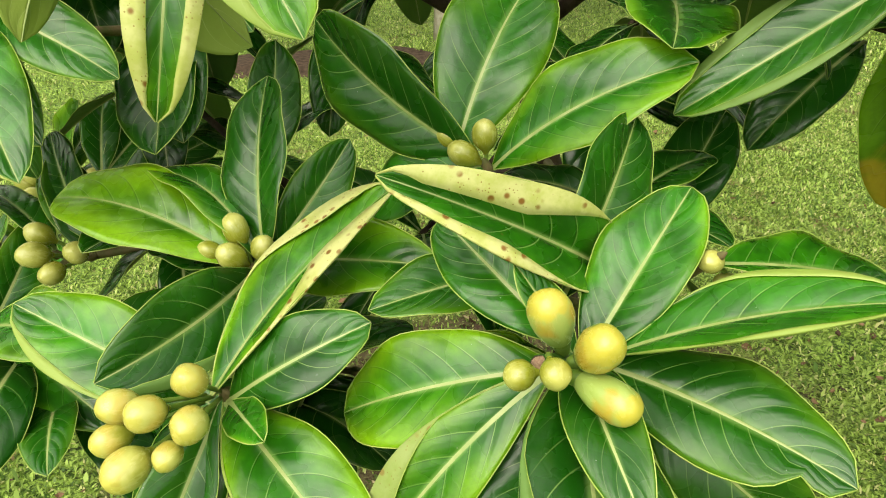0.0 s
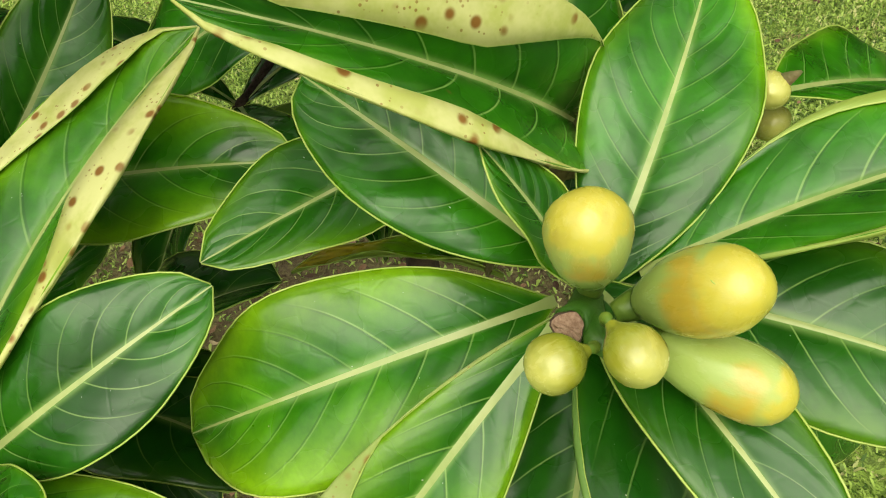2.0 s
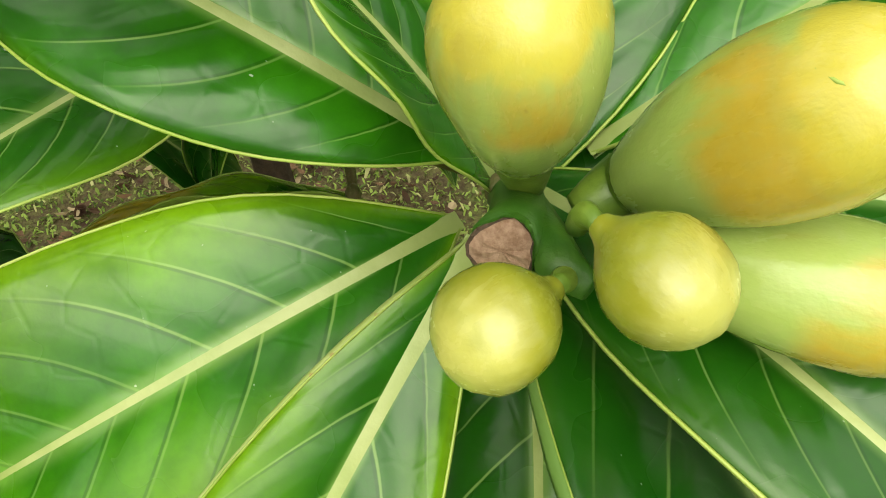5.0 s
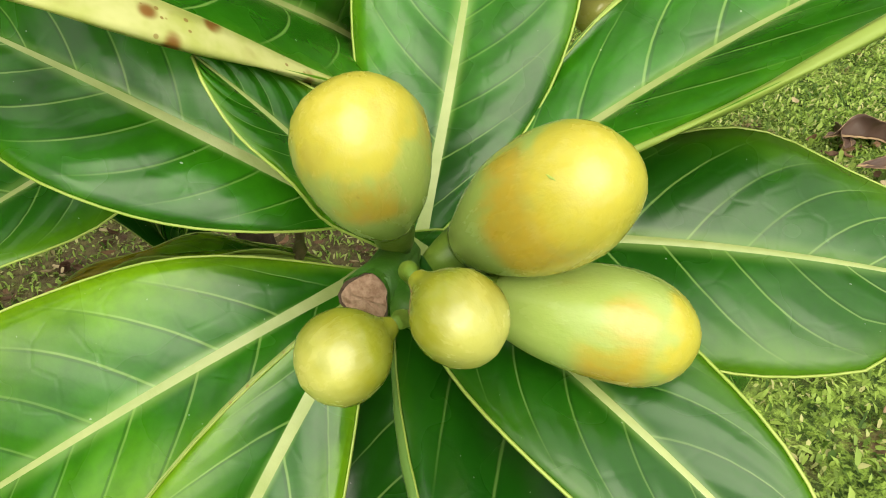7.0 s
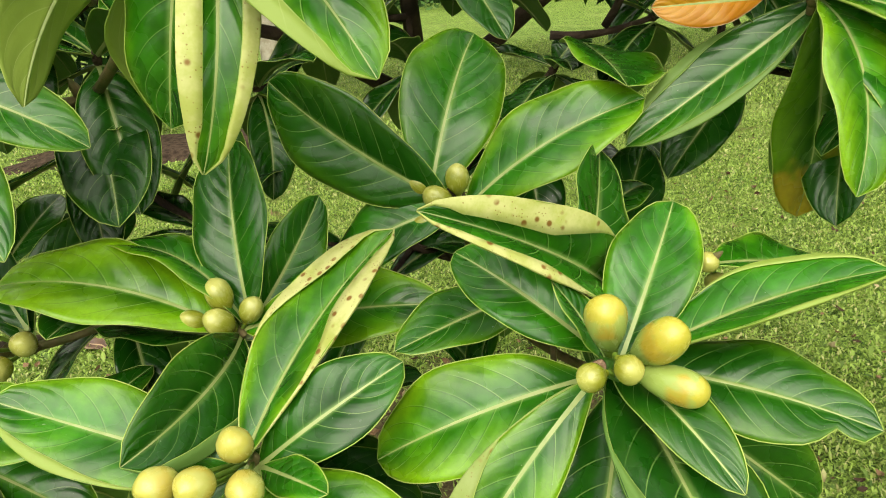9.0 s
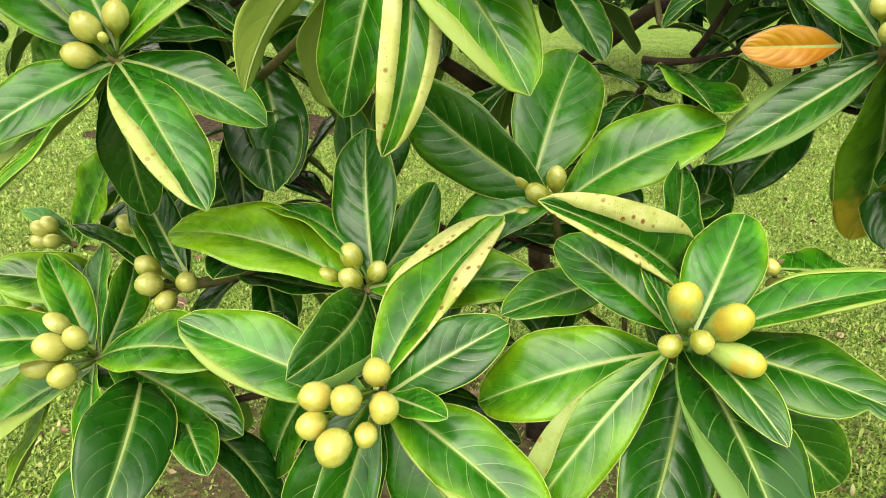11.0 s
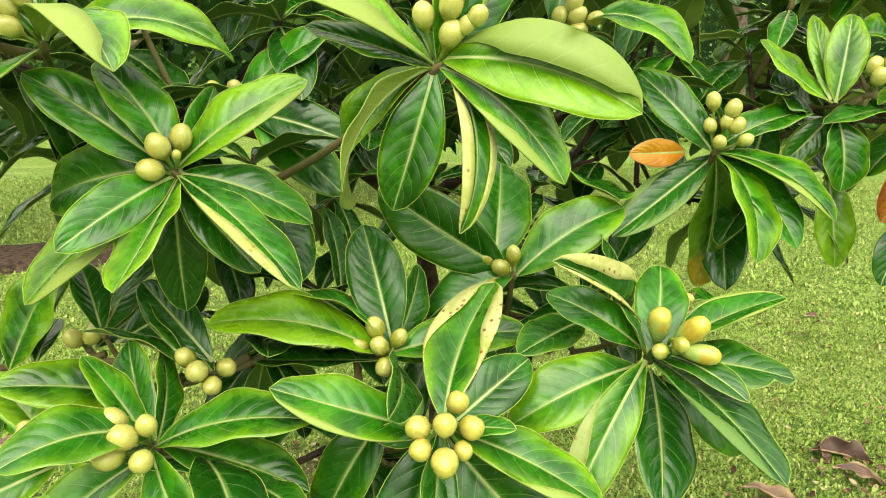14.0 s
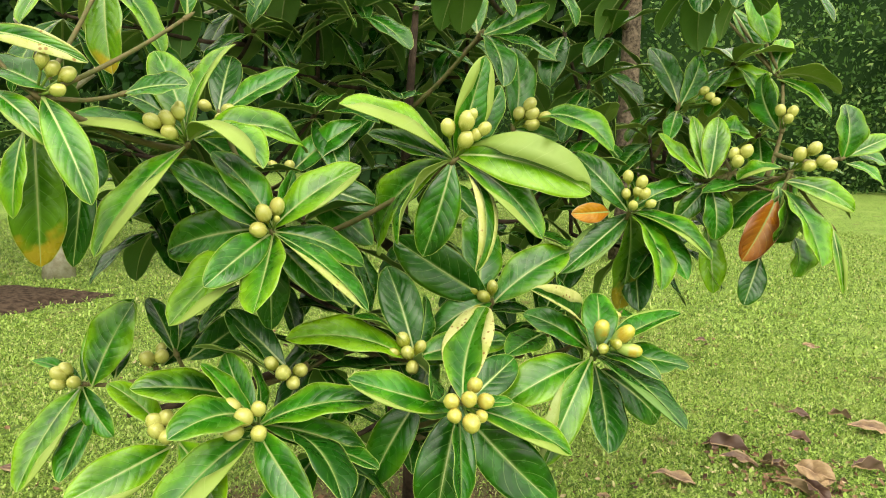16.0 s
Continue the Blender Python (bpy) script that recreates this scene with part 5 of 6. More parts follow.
leaf(twig, (0, 0, 0), (133, -69, -23), (0.174, 0.066), 26, sway=0, tone=(0.60, 0.05, 0.30))

twig = add_twig((0.963, 0.428, 1.221), (0.775, 0.516, 1.226), -0.015, 0.005)
leaf(twig, (0, -1, -4), (171, 69, 175), (0.156, 0.123), 49, sway=-1, tone=(0.75, 0.05, 0.12))
leaf(twig, (14, -9, 6), (-135, 30, 66), (0.133, 0.055), 28, sway=-4, tone=(0.75, 0.05, 0.12))
leaf(twig, (9, -9, -16), (-153, -5, 28), (0.118, 0.062), 58, sway=-1, tone=(0.60, 0.05, 0.12))
leaf(twig, (72, 13, 14), (-136, -3, 33), (0.105, 0.087), 28, sway=0, tone=(0.30, 0.05, 0.30))


twig = add_twig((0.223, 0.551, 0.832), (0.12, 0.72, 0.7), -0.02, 0.004)
leaf(twig, (-1, 0, -4), (-74, -8, 12), (0.214, 0.091), 15, sway=2, tone=(0.60, 0.05, 0.12))
fruit(twig, (9, 14, -7), (-10, -11, 3), 0.0105, 0.55, 0.10)
fruit(twig, (29, 30, -37), (12, 6, -28), 0.0110, 0.55, 0.10)

twig = add_twig((-0.814, 1.334, 0.610), (-0.625, 1.24, 0.642), -0.015, 0.005)
leaf(twig, (1, 0, 3), (-76, 64, 42), (0.244, 0.104), 31, sway=4, tone=(0.60, 0.05, 0.12))
leaf(twig, (-3, -2, -5), (126, -28, -4), (0.275, 0.112), 31, sway=-3, left=(15, 0.4, 0.4), right=(10, 0, 0), tone=(0.95, 0.05, 0.12))
leaf(twig, (-2, -1, -3), (-176, -32, 47), (0.162, 0.067), 36, sway=-4, tone=(0.30, 0.05, 0.12))
leaf(twig, (14, -25, -62), (145, -27, 8), (0.199, 0.079), 14, sway=2, tone=(0.30, 0.05, 0.12))
leaf(twig, (1, 1, 4), (74, 48, -17), (0.131, 0.053), 41, sway=-2, tone=(0.30, 0.05, 0.12))
leaf(twig, (17, -19, -4), (-83, 70, 34), (0.229, 0.133), -1, sway=18, tone=(0.75, 0.05, 0.10))
fruit(twig, (-27, -4, 19), (-72, -10, 49), 0.0182, 0.60, 0.05)
fruit(twig, (-21, -3, 25), (-50, -7, 61), 0.0157, 0.60, 0.05)
fruit(twig, (-11, -17, 9), (-36, -52, 27), 0.0155, 0.60, 0.05)
fruit(twig, (-31, -7, 7), (-76, -17, 17), 0.0156, 0.60, 0.05)

twig = add_twig((-0.655, 1.282, 0.643), (-0.595, 1.199, 0.641), -0.015, 0.005)
leaf(twig, (-94, 10, -21), (-25, 47, -3), (0.123, 0.052), 32, sway=3, tone=(0.30, 0.05, 0.80))
leaf(twig, (14, -6, 2), (-84, 39, 54), (0.211, 0.089), 31, sway=2, tone=(0.30, 0.05, 0.90))
fruit(twig, (-9, -9, 11), (-37, -40, 49), 0.0187, 0.60, 0.05)
fruit(twig, (3, -13, 14), (11, -47, 52), 0.0174, 0.60, 0.05)
fruit(twig, (8, -7, 31), (16, -15, 65), 0.0122, 0.60, 0.05)

twig = add_twig((-0.629, 1.184, 0.700), (-0.55, 1.22, 0.56), -0.015, 0.005)
leaf(twig, (-2, 0, -1), (-33, 37, 32), (0.187, 0.077), 27, tone=(0.30, 0.05, 0.90))
leaf(twig, (21, -14, -17), (-86, 26, 70), (0.213, 0.091), 33, sway=-2, tone=(0.30, 0.05, 0.90))
leaf(twig, (-2, 0, -1), (13, 52, 3), (0.180, 0.072), 21, sway=2, tone=(0.30, 0.05, 0.90))

twig = add_twig((0.049, 0.895, 1.501), (-0.01, 1.155, 1.307), -0.015, 0.005)
leaf(twig, (3, -2, -4), (-110, 22, 47), (0.200, 0.079), -6, sway=-8, tone=(0.30, 0.05, 0.50))
leaf(twig, (2, -2, 0), (171, -18, -10), (0.219, 0.091), 50, sway=4, tone=(0.30, 0.05, 0.70))
leaf(twig, (-6, 4, 0), (-23, 59, -21), (0.191, 0.077), 27, sway=1, tone=(0.30, 0.05, 0.40))
leaf(twig, (1, 0, -4), (-140, -2, 21), (0.204, 0.082), 34, tone=(0.30, 0.05, 0.60))

twig = add_twig((0.646, 0.741, 1.351), (0.661, 0.83, 1.199), -0.015, 0.005)
leaf(twig, (1, -2, 2), (15, 72, -39), (0.215, 0.090), 36, sway=-3, tone=(0.30, 0.05, 0.70))
leaf(twig, (2, -3, 0), (-97, 54, 77), (0.203, 0.081), 27, sway=-2, tone=(0.30, 0.05, 0.60))
leaf(twig, (-2, 0, -11), (118, -28, -4), (0.129, 0.052), 28, sway=-1, tone=(0.30, 0.05, 0.12))
fruit(twig, (11, -55, 32), (17, -85, 50), 0.0119, 0.60, 0.05)
fruit(twig, (25, -80, 11), (36, -113, 16), 0.0118, 0.60, 0.05)
fruit(twig, (18, -66, 21), (28, -99, 31), 0.0118, 0.60, 0.05)

twig = add_twig((0.064, 0.709, 0.715), (0.1, 1.0, 0.66), -0.02, 0.004)
leaf(twig, (42, -33, 58), (120, 6, -20), (0.206, 0.081), 20, sway=6, tone=(0.30, 0.05, 0.80))

twig = add_twig((0.181, 0.542, 0.703), (0.14, 0.95, 0.6), -0.02, 0.005)
leaf(twig, (-14, -3, 4), (-134, -29, 60), (0.220, 0.097), 48, sway=3, tone=(0.30, 0.05, 0.80))

twig = add_twig((-0.588, 0.925, 0.676), (-0.426, 0.869, 0.726), -0.015, 0.005)
leaf(twig, (5, -11, -12), (100, 27, -43), (0.218, 0.091), 34, sway=-2, tone=(0.95, 0.05, 0.12))

twig = add_twig((0.104, 0.655, 0.665), (0.14, 0.75, 0.68), -0.01, 0.003)
leaf(twig, (11, -3, -10), (65, 24, 29), (0.160, 0.064), 43, sway=-1, tone=(1.00, 0.30, 0.20))

twig = add_twig((-0.403, 0.961, 0.996), (-0.38, 1.009, 0.966), -0.015, 0.005)
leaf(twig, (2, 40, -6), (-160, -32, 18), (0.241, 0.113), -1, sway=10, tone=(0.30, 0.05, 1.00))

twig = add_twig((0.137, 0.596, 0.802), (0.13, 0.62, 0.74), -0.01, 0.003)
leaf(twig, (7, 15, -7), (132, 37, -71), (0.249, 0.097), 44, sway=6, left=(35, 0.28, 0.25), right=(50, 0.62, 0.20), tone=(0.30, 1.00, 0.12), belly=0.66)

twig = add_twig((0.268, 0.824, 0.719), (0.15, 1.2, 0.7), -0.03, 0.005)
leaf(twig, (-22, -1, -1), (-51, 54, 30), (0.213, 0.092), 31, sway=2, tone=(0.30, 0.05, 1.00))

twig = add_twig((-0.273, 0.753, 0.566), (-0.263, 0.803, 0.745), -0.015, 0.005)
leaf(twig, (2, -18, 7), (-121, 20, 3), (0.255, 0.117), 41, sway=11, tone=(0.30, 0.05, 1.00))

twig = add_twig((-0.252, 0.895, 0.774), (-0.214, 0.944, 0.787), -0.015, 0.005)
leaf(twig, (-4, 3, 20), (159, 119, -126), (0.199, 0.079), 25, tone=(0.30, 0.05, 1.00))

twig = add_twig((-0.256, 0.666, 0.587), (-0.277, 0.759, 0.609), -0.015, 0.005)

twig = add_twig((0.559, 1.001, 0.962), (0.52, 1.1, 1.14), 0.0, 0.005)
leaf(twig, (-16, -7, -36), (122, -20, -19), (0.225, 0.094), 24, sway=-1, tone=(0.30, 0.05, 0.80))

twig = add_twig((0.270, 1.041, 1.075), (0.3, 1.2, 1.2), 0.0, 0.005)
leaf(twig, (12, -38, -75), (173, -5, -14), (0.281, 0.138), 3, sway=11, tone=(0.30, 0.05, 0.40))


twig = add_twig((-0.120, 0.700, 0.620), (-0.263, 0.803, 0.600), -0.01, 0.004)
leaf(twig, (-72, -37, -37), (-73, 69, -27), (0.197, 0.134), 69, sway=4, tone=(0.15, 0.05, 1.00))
leaf(twig, (-88, -15, -22), (-122, -2, 47), (0.185, 0.071), 24, sway=-2, tone=(0.15, 0.05, 1.00))


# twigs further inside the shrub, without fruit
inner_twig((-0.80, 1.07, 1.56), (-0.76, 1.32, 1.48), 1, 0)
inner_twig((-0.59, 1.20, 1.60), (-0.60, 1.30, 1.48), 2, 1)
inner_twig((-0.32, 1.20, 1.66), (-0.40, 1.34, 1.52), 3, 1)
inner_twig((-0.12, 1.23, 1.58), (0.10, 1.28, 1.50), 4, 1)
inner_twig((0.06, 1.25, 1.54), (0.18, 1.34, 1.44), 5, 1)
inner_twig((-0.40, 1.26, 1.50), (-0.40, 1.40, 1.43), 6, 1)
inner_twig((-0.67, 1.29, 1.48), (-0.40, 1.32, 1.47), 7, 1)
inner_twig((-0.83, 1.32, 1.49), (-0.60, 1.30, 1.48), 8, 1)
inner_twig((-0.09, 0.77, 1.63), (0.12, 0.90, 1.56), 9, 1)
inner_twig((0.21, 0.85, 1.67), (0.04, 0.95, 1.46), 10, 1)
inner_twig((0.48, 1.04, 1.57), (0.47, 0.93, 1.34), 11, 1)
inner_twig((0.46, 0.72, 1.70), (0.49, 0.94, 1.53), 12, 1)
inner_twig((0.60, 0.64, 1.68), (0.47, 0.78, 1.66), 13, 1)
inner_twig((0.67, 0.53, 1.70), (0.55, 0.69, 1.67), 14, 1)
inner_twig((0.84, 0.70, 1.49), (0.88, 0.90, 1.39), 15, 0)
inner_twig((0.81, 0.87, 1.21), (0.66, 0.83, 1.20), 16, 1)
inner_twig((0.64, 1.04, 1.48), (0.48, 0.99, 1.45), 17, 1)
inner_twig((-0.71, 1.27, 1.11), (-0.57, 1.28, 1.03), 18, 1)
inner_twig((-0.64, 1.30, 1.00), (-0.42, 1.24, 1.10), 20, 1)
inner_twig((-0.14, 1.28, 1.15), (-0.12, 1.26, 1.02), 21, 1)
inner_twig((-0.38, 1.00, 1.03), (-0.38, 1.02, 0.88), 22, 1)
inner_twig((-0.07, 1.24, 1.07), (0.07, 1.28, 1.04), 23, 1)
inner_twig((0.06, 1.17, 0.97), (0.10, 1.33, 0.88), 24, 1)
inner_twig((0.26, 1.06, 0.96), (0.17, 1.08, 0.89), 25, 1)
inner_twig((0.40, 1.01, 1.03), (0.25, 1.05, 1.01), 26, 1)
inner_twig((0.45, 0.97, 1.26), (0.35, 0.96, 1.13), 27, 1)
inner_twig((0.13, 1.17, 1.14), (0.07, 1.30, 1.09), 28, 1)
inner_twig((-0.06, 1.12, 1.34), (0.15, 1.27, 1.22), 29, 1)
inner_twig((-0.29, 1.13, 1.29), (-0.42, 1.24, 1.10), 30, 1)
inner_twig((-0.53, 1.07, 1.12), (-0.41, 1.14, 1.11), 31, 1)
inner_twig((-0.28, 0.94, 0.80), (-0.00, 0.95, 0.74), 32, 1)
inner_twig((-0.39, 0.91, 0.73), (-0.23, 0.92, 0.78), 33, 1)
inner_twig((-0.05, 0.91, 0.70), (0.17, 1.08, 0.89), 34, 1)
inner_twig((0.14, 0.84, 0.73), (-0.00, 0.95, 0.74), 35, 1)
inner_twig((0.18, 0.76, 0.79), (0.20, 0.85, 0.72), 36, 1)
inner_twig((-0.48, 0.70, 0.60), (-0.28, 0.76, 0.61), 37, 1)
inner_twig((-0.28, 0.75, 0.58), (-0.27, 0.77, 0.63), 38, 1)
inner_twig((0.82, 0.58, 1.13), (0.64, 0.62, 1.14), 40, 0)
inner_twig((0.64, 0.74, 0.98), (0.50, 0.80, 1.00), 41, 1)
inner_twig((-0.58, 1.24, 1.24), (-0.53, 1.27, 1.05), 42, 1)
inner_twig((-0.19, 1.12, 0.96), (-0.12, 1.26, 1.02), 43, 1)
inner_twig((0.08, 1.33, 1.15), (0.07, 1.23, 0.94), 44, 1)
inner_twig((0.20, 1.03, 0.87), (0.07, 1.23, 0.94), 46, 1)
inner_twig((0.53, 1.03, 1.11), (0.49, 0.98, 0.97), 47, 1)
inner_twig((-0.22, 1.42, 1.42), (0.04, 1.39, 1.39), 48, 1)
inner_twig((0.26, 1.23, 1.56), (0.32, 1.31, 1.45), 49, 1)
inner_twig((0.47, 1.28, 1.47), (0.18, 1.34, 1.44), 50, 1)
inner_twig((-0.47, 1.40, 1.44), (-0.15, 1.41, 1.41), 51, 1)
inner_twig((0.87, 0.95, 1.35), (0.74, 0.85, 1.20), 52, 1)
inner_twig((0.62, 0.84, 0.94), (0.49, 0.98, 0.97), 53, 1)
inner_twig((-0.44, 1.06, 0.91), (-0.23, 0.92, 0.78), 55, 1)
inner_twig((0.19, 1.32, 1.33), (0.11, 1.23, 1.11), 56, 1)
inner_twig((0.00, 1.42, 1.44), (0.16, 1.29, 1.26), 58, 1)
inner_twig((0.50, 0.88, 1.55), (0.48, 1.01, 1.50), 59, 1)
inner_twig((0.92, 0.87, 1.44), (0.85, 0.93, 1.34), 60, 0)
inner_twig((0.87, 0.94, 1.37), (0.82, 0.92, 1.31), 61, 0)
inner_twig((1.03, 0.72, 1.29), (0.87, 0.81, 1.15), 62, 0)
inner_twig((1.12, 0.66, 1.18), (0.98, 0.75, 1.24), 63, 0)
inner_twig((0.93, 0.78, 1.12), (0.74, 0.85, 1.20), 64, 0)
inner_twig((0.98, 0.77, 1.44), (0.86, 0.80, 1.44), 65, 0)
inner_twig((0.68, 0.86, 1.26), (0.61, 0.76, 1.08), 66, 1)
inner_twig((0.48, 0.93, 1.41), (0.46, 0.94, 1.24), 67, 1)
inner_twig((0.51, 0.91, 1.27), (0.41, 0.96, 1.21), 68, 0)
inner_twig((0.36, 0.92, 1.18), (0.33, 1.03, 1.02), 69, 1)
inner_twig((0.64, 0.76, 1.14), (0.57, 0.77, 0.99), 70, 1)
inner_twig((-0.17, 1.37, 1.58), (-0.15, 1.41, 1.41), 71, 1)
inner_twig((-0.41, 1.36, 1.57), (-0.40, 1.32, 1.47), 72, 1)
inner_twig((0.07, 1.34, 1.64), (0.12, 1.30, 1.56), 73, 1)
inner_twig((0.23, 1.33, 1.49), (0.08, 1.35, 1.35), 74, 1)
inner_twig((-0.74, 1.12, 1.20), (-0.55, 1.10, 1.11), 75, 1)
inner_twig((-0.86, 1.10, 1.22), (-0.67, 1.11, 1.17), 76, 1)
inner_twig((-0.62, 1.09, 1.11), (-0.47, 1.10, 1.12), 77, 1)
inner_twig((-0.94, 1.15, 1.11), (-0.82, 1.14, 0.98), 78, 1)
inner_twig((-0.30, 1.43, 1.58), (-0.31, 1.41, 1.43), 79, 1)
inner_twig((-0.10, 1.31, 1.67), (-0.06, 1.25, 1.56), 80, 1)
inner_twig((0.13, 1.31, 1.62), (0.10, 1.28, 1.50), 81, 1)


# ---- fallen leaves on the lawn ----
def fallen_leaf(x, y, yaw, size, bend, left, right, roll=0, tone=(0.4, 0.2, 0.3), seed=0, label="dry brown fallen leaf lying on the lawn"):
    """A dead leaf, crumpled as it dried; it rests on the grass by its lowest points."""
    leaf_count[0] += 1
    ob = leaf_mesh("fallen_leaf", size[0], size[1], bend, 10, left, right, DRY, None, 500 + seed, wave=0.25, blunt=0.85)
    turn = leaf_turn(yaw, 0, roll)
    n = len(ob.data.vertices)
    co = np.empty(3 * n)
    ob.data.vertices.foreach_get("co", co)
    co = co.reshape(-1, 3)
    co += np.array([noise.noise_vector(Vector(c) * 26 + Vector((seed * 3.7, 0, 0))) for c in co]) * 0.010
    co += np.array([noise.noise_vector(Vector(c) * 70 + Vector((seed * 1.9, 5, 0))) for c in co]) * 0.0025
    ob.data.vertices.foreach_set("co", co.ravel())
    ob.data.update()
    low = np.percentile(co @ np.array(turn.to_3x3())[2], 4)
    ob.matrix_basis = Matrix.Translation((x, y, height(x, y) + 0.004 - low)) @ turn
    ob.color = (*tone, 1.0)
    tagged(ob, label, "fallen leaf", "fallen leaves")


PURPLE, TAN, BROWN = "dark purplish brown dry leaf on the lawn", "tan dry leaf lying on the lawn", "brown dry leaf lying on the lawn"
fallen_leaf(1.10, 1.09, -135, (0.175, 0.072), 20, (25, 0, 0), (30, 0.3, 0.3), 12, (0.95, 0.1, 0.0), 0, TAN)
fallen_leaf(1.50, 1.15, -112, (0.200, 0.115), 30, (48, 0, 0), (58, 0, 0), -38, (0.0, 0.2, 1.0), 1, "large dark purplish brown dry leaf folded on the lawn")
fallen_leaf(1.44, 1.03, -132, (0.165, 0.066), 25, (30, 0.3, 0.2), (40, 0, 0), 22, (0.55, 0.2, 0.3), 2, BROWN)
fallen_leaf(1.55, 0.92, -150, (0.110, 0.052), 40, (40, 0, 0), (35, 0, 0), -20, (0.4, 0.2, 0.5), 3, BROWN)
fallen_leaf(1.62, 0.82, -165, (0.155, 0.095), 25, (25, 0, 0), (22, 0, 0), 46, (0.96, 0.0, 0.0), 4, "pale tan curled dry leaf in a heap of leaves")
fallen_leaf(1.50, 0.84, -60, (0.140, 0.074), 60, (55, 0, 0), (50, 0, 0), 35, (0.1, 0.2, 0.8), 5, PURPLE)
fallen_leaf(1.42, 0.78, -128, (0.150, 0.060), 45, (45, 0.4, 0.1), (60, 0, 0), -25, (0.45, 0.2, 0.5), 6, BROWN)
fallen_leaf(1.49, 0.71, 170, (0.125, 0.066), 55, (60, 0, 0), (45, 0, 0), 30, (0.2, 0.2, 0.7), 7, PURPLE)
fallen_leaf(1.57, 0.73, -95, (0.120, 0.050), -50, (35, 0, 0), (50, 0, 0), 60, (0.7, 0.2, 0.2), 8, BROWN)
fallen_leaf(1.80, 0.68, -100, (0.160, 0.092), 35, (55, 0, 0), (48, 0, 0), -30, (0.05, 0.2, 0.9), 9, PURPLE)
fallen_leaf(2.25, 0.92, -125, (0.210, 0.070), 15, (35, 0.4, 0.1), (20, 0, 0), 25, (0.85, 0.1, 0.1), 10, TAN)
fallen_leaf(2.34, 1.05, -100, (0.130, 0.070), 40, (50, 0, 0), (40, 0, 0), -30, (0.1, 0.2, 0.8), 11, PURPLE)
fallen_leaf(2.20, 1.18, -140, (0.120, 0.060), 30, (45, 0, 0), (50, 0, 0), 30, (0.3, 0.2, 0.6), 26, BROWN)
fallen_leaf(1.88, 1.00, -130, (0.115, 0.062), 35, (50, 0, 0), (40, 0, 0), 28, (0.2, 0.2, 0.7), 27, PURPLE)
fallen_leaf(0.85, 1.06, 40, (0.055, 0.024), 5, (37, 0.0, 0.2), (16, 0.0, 0.2), -34, (0.6, 0.1, 0.2), 12, "reddish dry leaf lying below the shrub")
fallen_leaf(0.95, 0.90, -70, (0.060, 0.028), -9, (32, 0.0, 0.2), (26, 0.3, 0.2), 30, (0.6, 0.1, 0.2), 13, "reddish dry leaf lying below the shrub")
fallen_leaf(0.77, 0.98, -60, (0.070, 0.029), -22, (39, 0.3, 0.2), (23, 0.5, 0.2), 25, (0.4, 0.2, 0.4), 14, "brown dry leaf lying on the lawn")
fallen_leaf(-0.04, 1.14, -70, (0.120, 0.058), -2, (19, 0.0, 0.2), (6, 0.3, 0.2), 34, (0.6, 0.1, 0.2), 15, "reddish dry leaf lying below the shrub")
fallen_leaf(-0.12, 1.27, 30, (0.070, 0.030), -14, (39, 0.0, 0.2), (24, 0.5, 0.2), -20, (0.6, 0.1, 0.2), 16, "reddish dry leaf lying below the shrub")
fallen_leaf(-0.28, 1.22, -20, (0.100, 0.042), -6, (7, 0.5, 0.2), (19, 0.0, 0.2), -20, (0.4, 0.2, 0.4), 17, "brown dry leaf lying on the lawn")
fallen_leaf(0.04, 1.65, -136, (0.120, 0.060), 9, (16, 0.0, 0.2), (14, 0.5, 0.2), 26, (0.6, 0.1, 0.2), 18, "reddish dry leaf lying below the shrub")
fallen_leaf(3.04, 2.29, -106, (0.100, 0.044), 24, (38, 0.0, 0.2), (26, 0.0, 0.2), 26, (0.4, 0.2, 0.4), 19, "brown dry leaf lying on the lawn")
fallen_leaf(3.72, 1.80, 53, (0.120, 0.049), -11, (32, 0.3, 0.2), (35, 0.0, 0.2), -24, (0.94, 0.0, 0.0), 20, "pale curled dry leaf lying on the lawn")
fallen_leaf(-0.83, 2.36, 66, (0.120, 0.057), -6, (29, 0.3, 0.2), (14, 0.0, 0.2), -26, (0.4, 0.2, 0.4), 21, "brown dry leaf lying on the lawn")
fallen_leaf(-1.00, 1.90, -60, (0.140, 0.065), 4, (5, 0.3, 0.2), (24, 0.3, 0.2), 22, (0.4, 0.2, 0.4), 22, "brown dry leaf lying on the lawn")
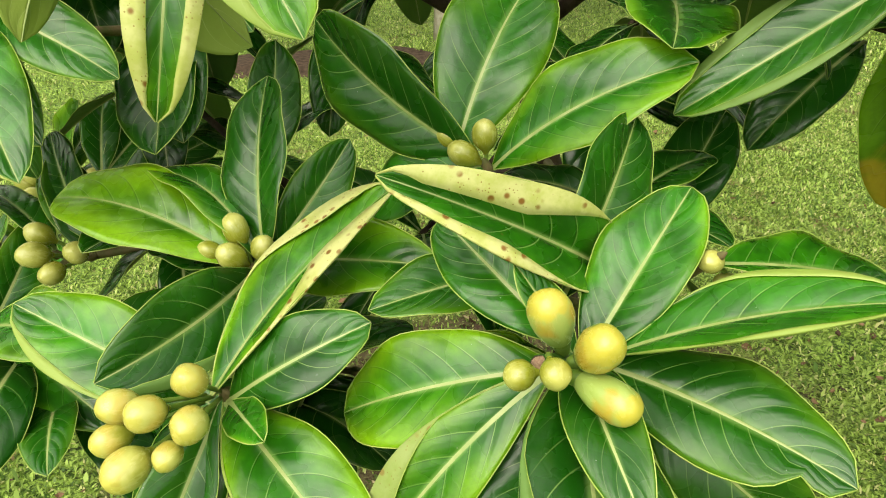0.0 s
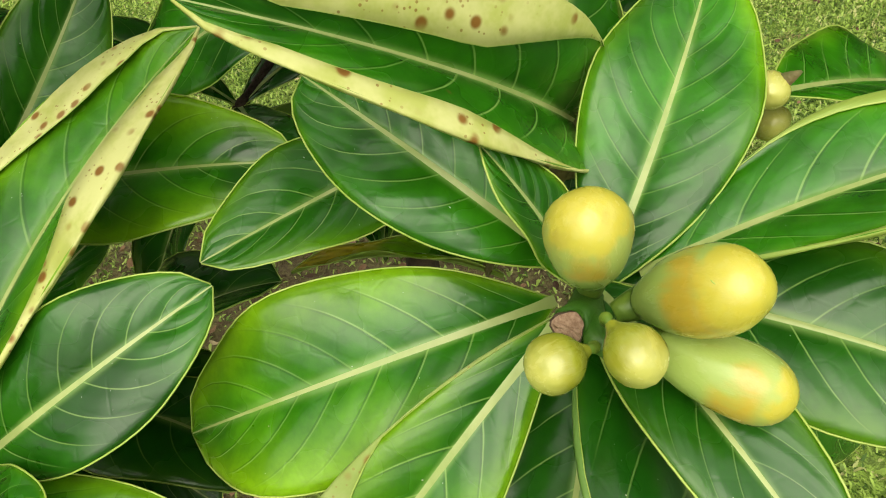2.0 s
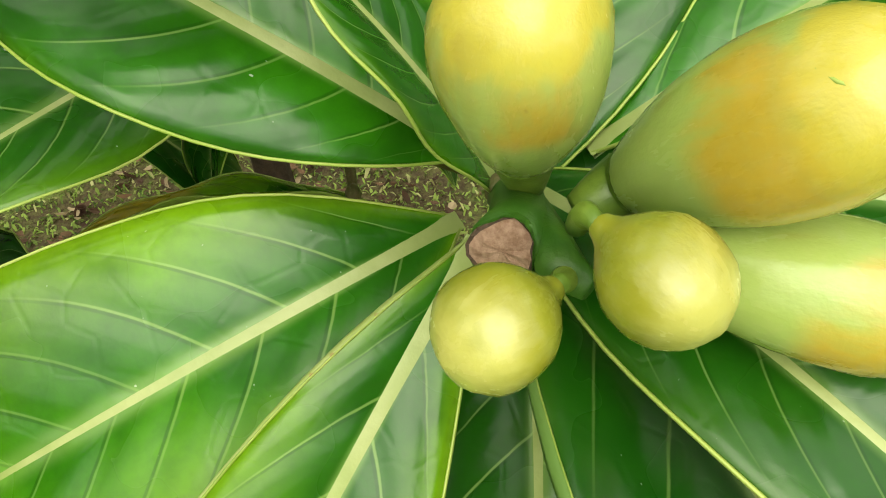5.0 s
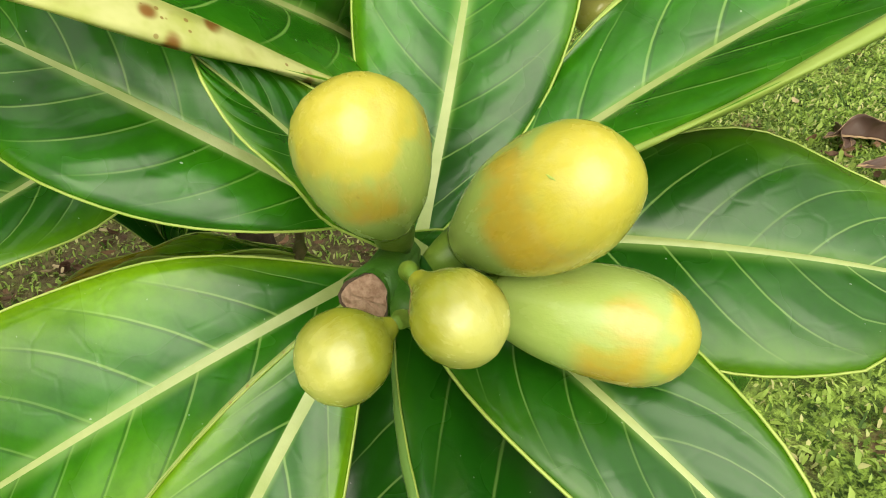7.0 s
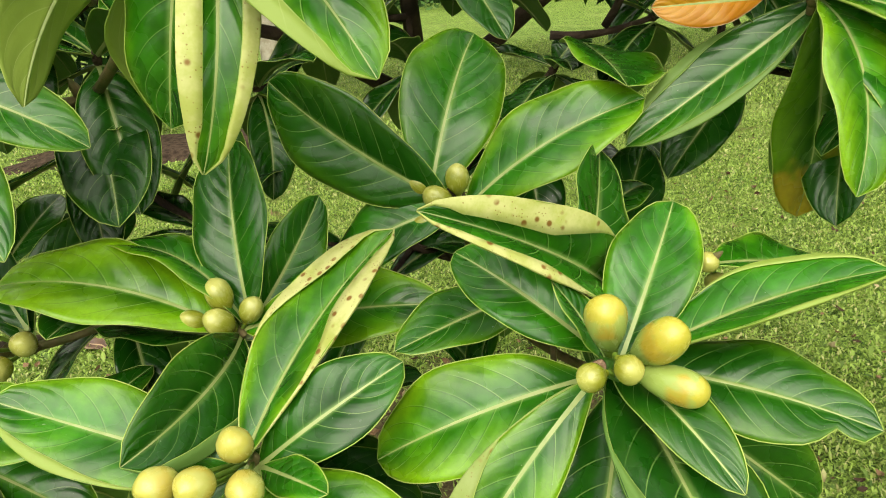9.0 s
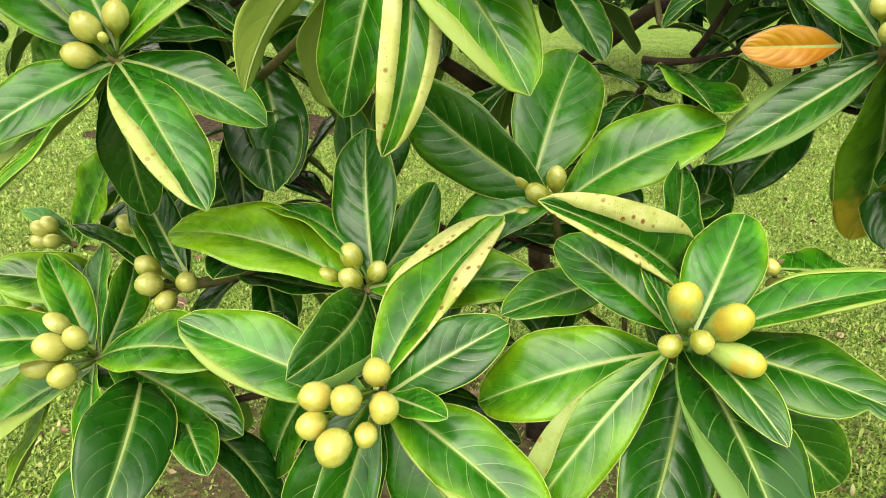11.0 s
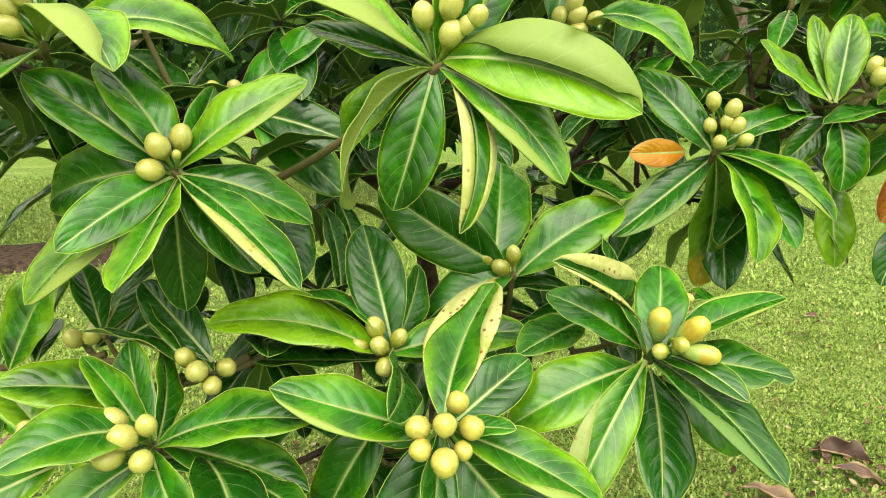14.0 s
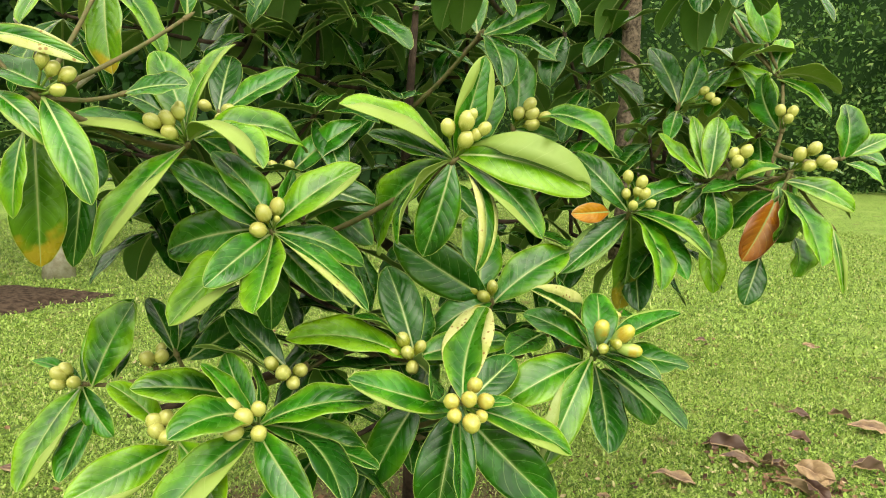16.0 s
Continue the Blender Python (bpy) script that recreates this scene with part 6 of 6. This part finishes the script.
fallen_leaf(0.89, 2.84, 49, (0.140, 0.060), 0, (28, 0.3, 0.2), (17, 0.5, 0.2), -22, (0.6, 0.1, 0.2), 23, "reddish dry leaf lying below the shrub")
fallen_leaf(1.49, 1.09, -50, (0.150, 0.065), 17, (35, 0.3, 0.2), (29, 0.5, 0.2), 35, (0.0, 0.2, 0.9), 24, "dark purplish brown dry leaf on the lawn")
fallen_leaf(0.04, 1.45, -120, (0.130, 0.059), -16, (34, 0.3, 0.2), (37, 0.0, 0.2), 26, (0.95, 0.1, 0.0), 25, "tan dry leaf lying on the lawn")


def leaf_crumbs(count, seed):
    """Broken bits of dead leaf between the grass, thickest below the shrub and round the heap of leaves."""
    rng = np.random.RandomState(seed)
    verts, faces = [], []
    for i in range(count):
        kind = rng.rand()
        if kind < 0.42:
            x, y = rng.normal(0.05, 0.55), rng.normal(1.45, 0.35)
        elif kind < 0.58:
            x, y = rng.normal(1.55, 0.16), rng.normal(0.80, 0.14)
        else:
            x, y = rng.uniform(-1.8, 3.4), rng.uniform(0.4, 4.4)
        ln = rng.uniform(0.008, 0.034)
        z = height(x, y) + rng.uniform(0.004, 0.014)
        f, up = rng.normal(0, 1, 3) * (1, 1, 0.3), rng.normal(0, 0.5, 3) + (0, 0, 1)
        f /= np.linalg.norm(f)
        s = np.cross(up, f)
        s /= np.linalg.norm(s)
        u = np.cross(f, s)
        o, p = len(verts), np.array((x, y, z))
        for k in range(4):
            along, wide = (k / 3 - 0.5) * ln, ln * (0.10, 0.30, 0.26, 0.06)[k] * rng.uniform(0.7, 1.3)
            lift = ln * 0.3 * (abs(k - 1.5) / 1.5) ** 2 * rng.uniform(0.4, 1.2)
            verts += [p + f * along + s * wide + u * (lift + wide * 0.6), p + f * along + u * lift, p + f * along - s * wide + u * (lift + wide * 0.5)]
        for k in range(3):
            a = o + 3 * k
            faces += [(a, a + 1, a + 4, a + 3), (a + 1, a + 2, a + 5, a + 4)]
    ob = mesh_object("leaf_litter", verts, faces, (CRUMBS,), smooth=False)
    tagged(ob, "small broken bits of dead brown leaf on the lawn", "leaf litter", kind="stuff")


leaf_crumbs(1500, 21)
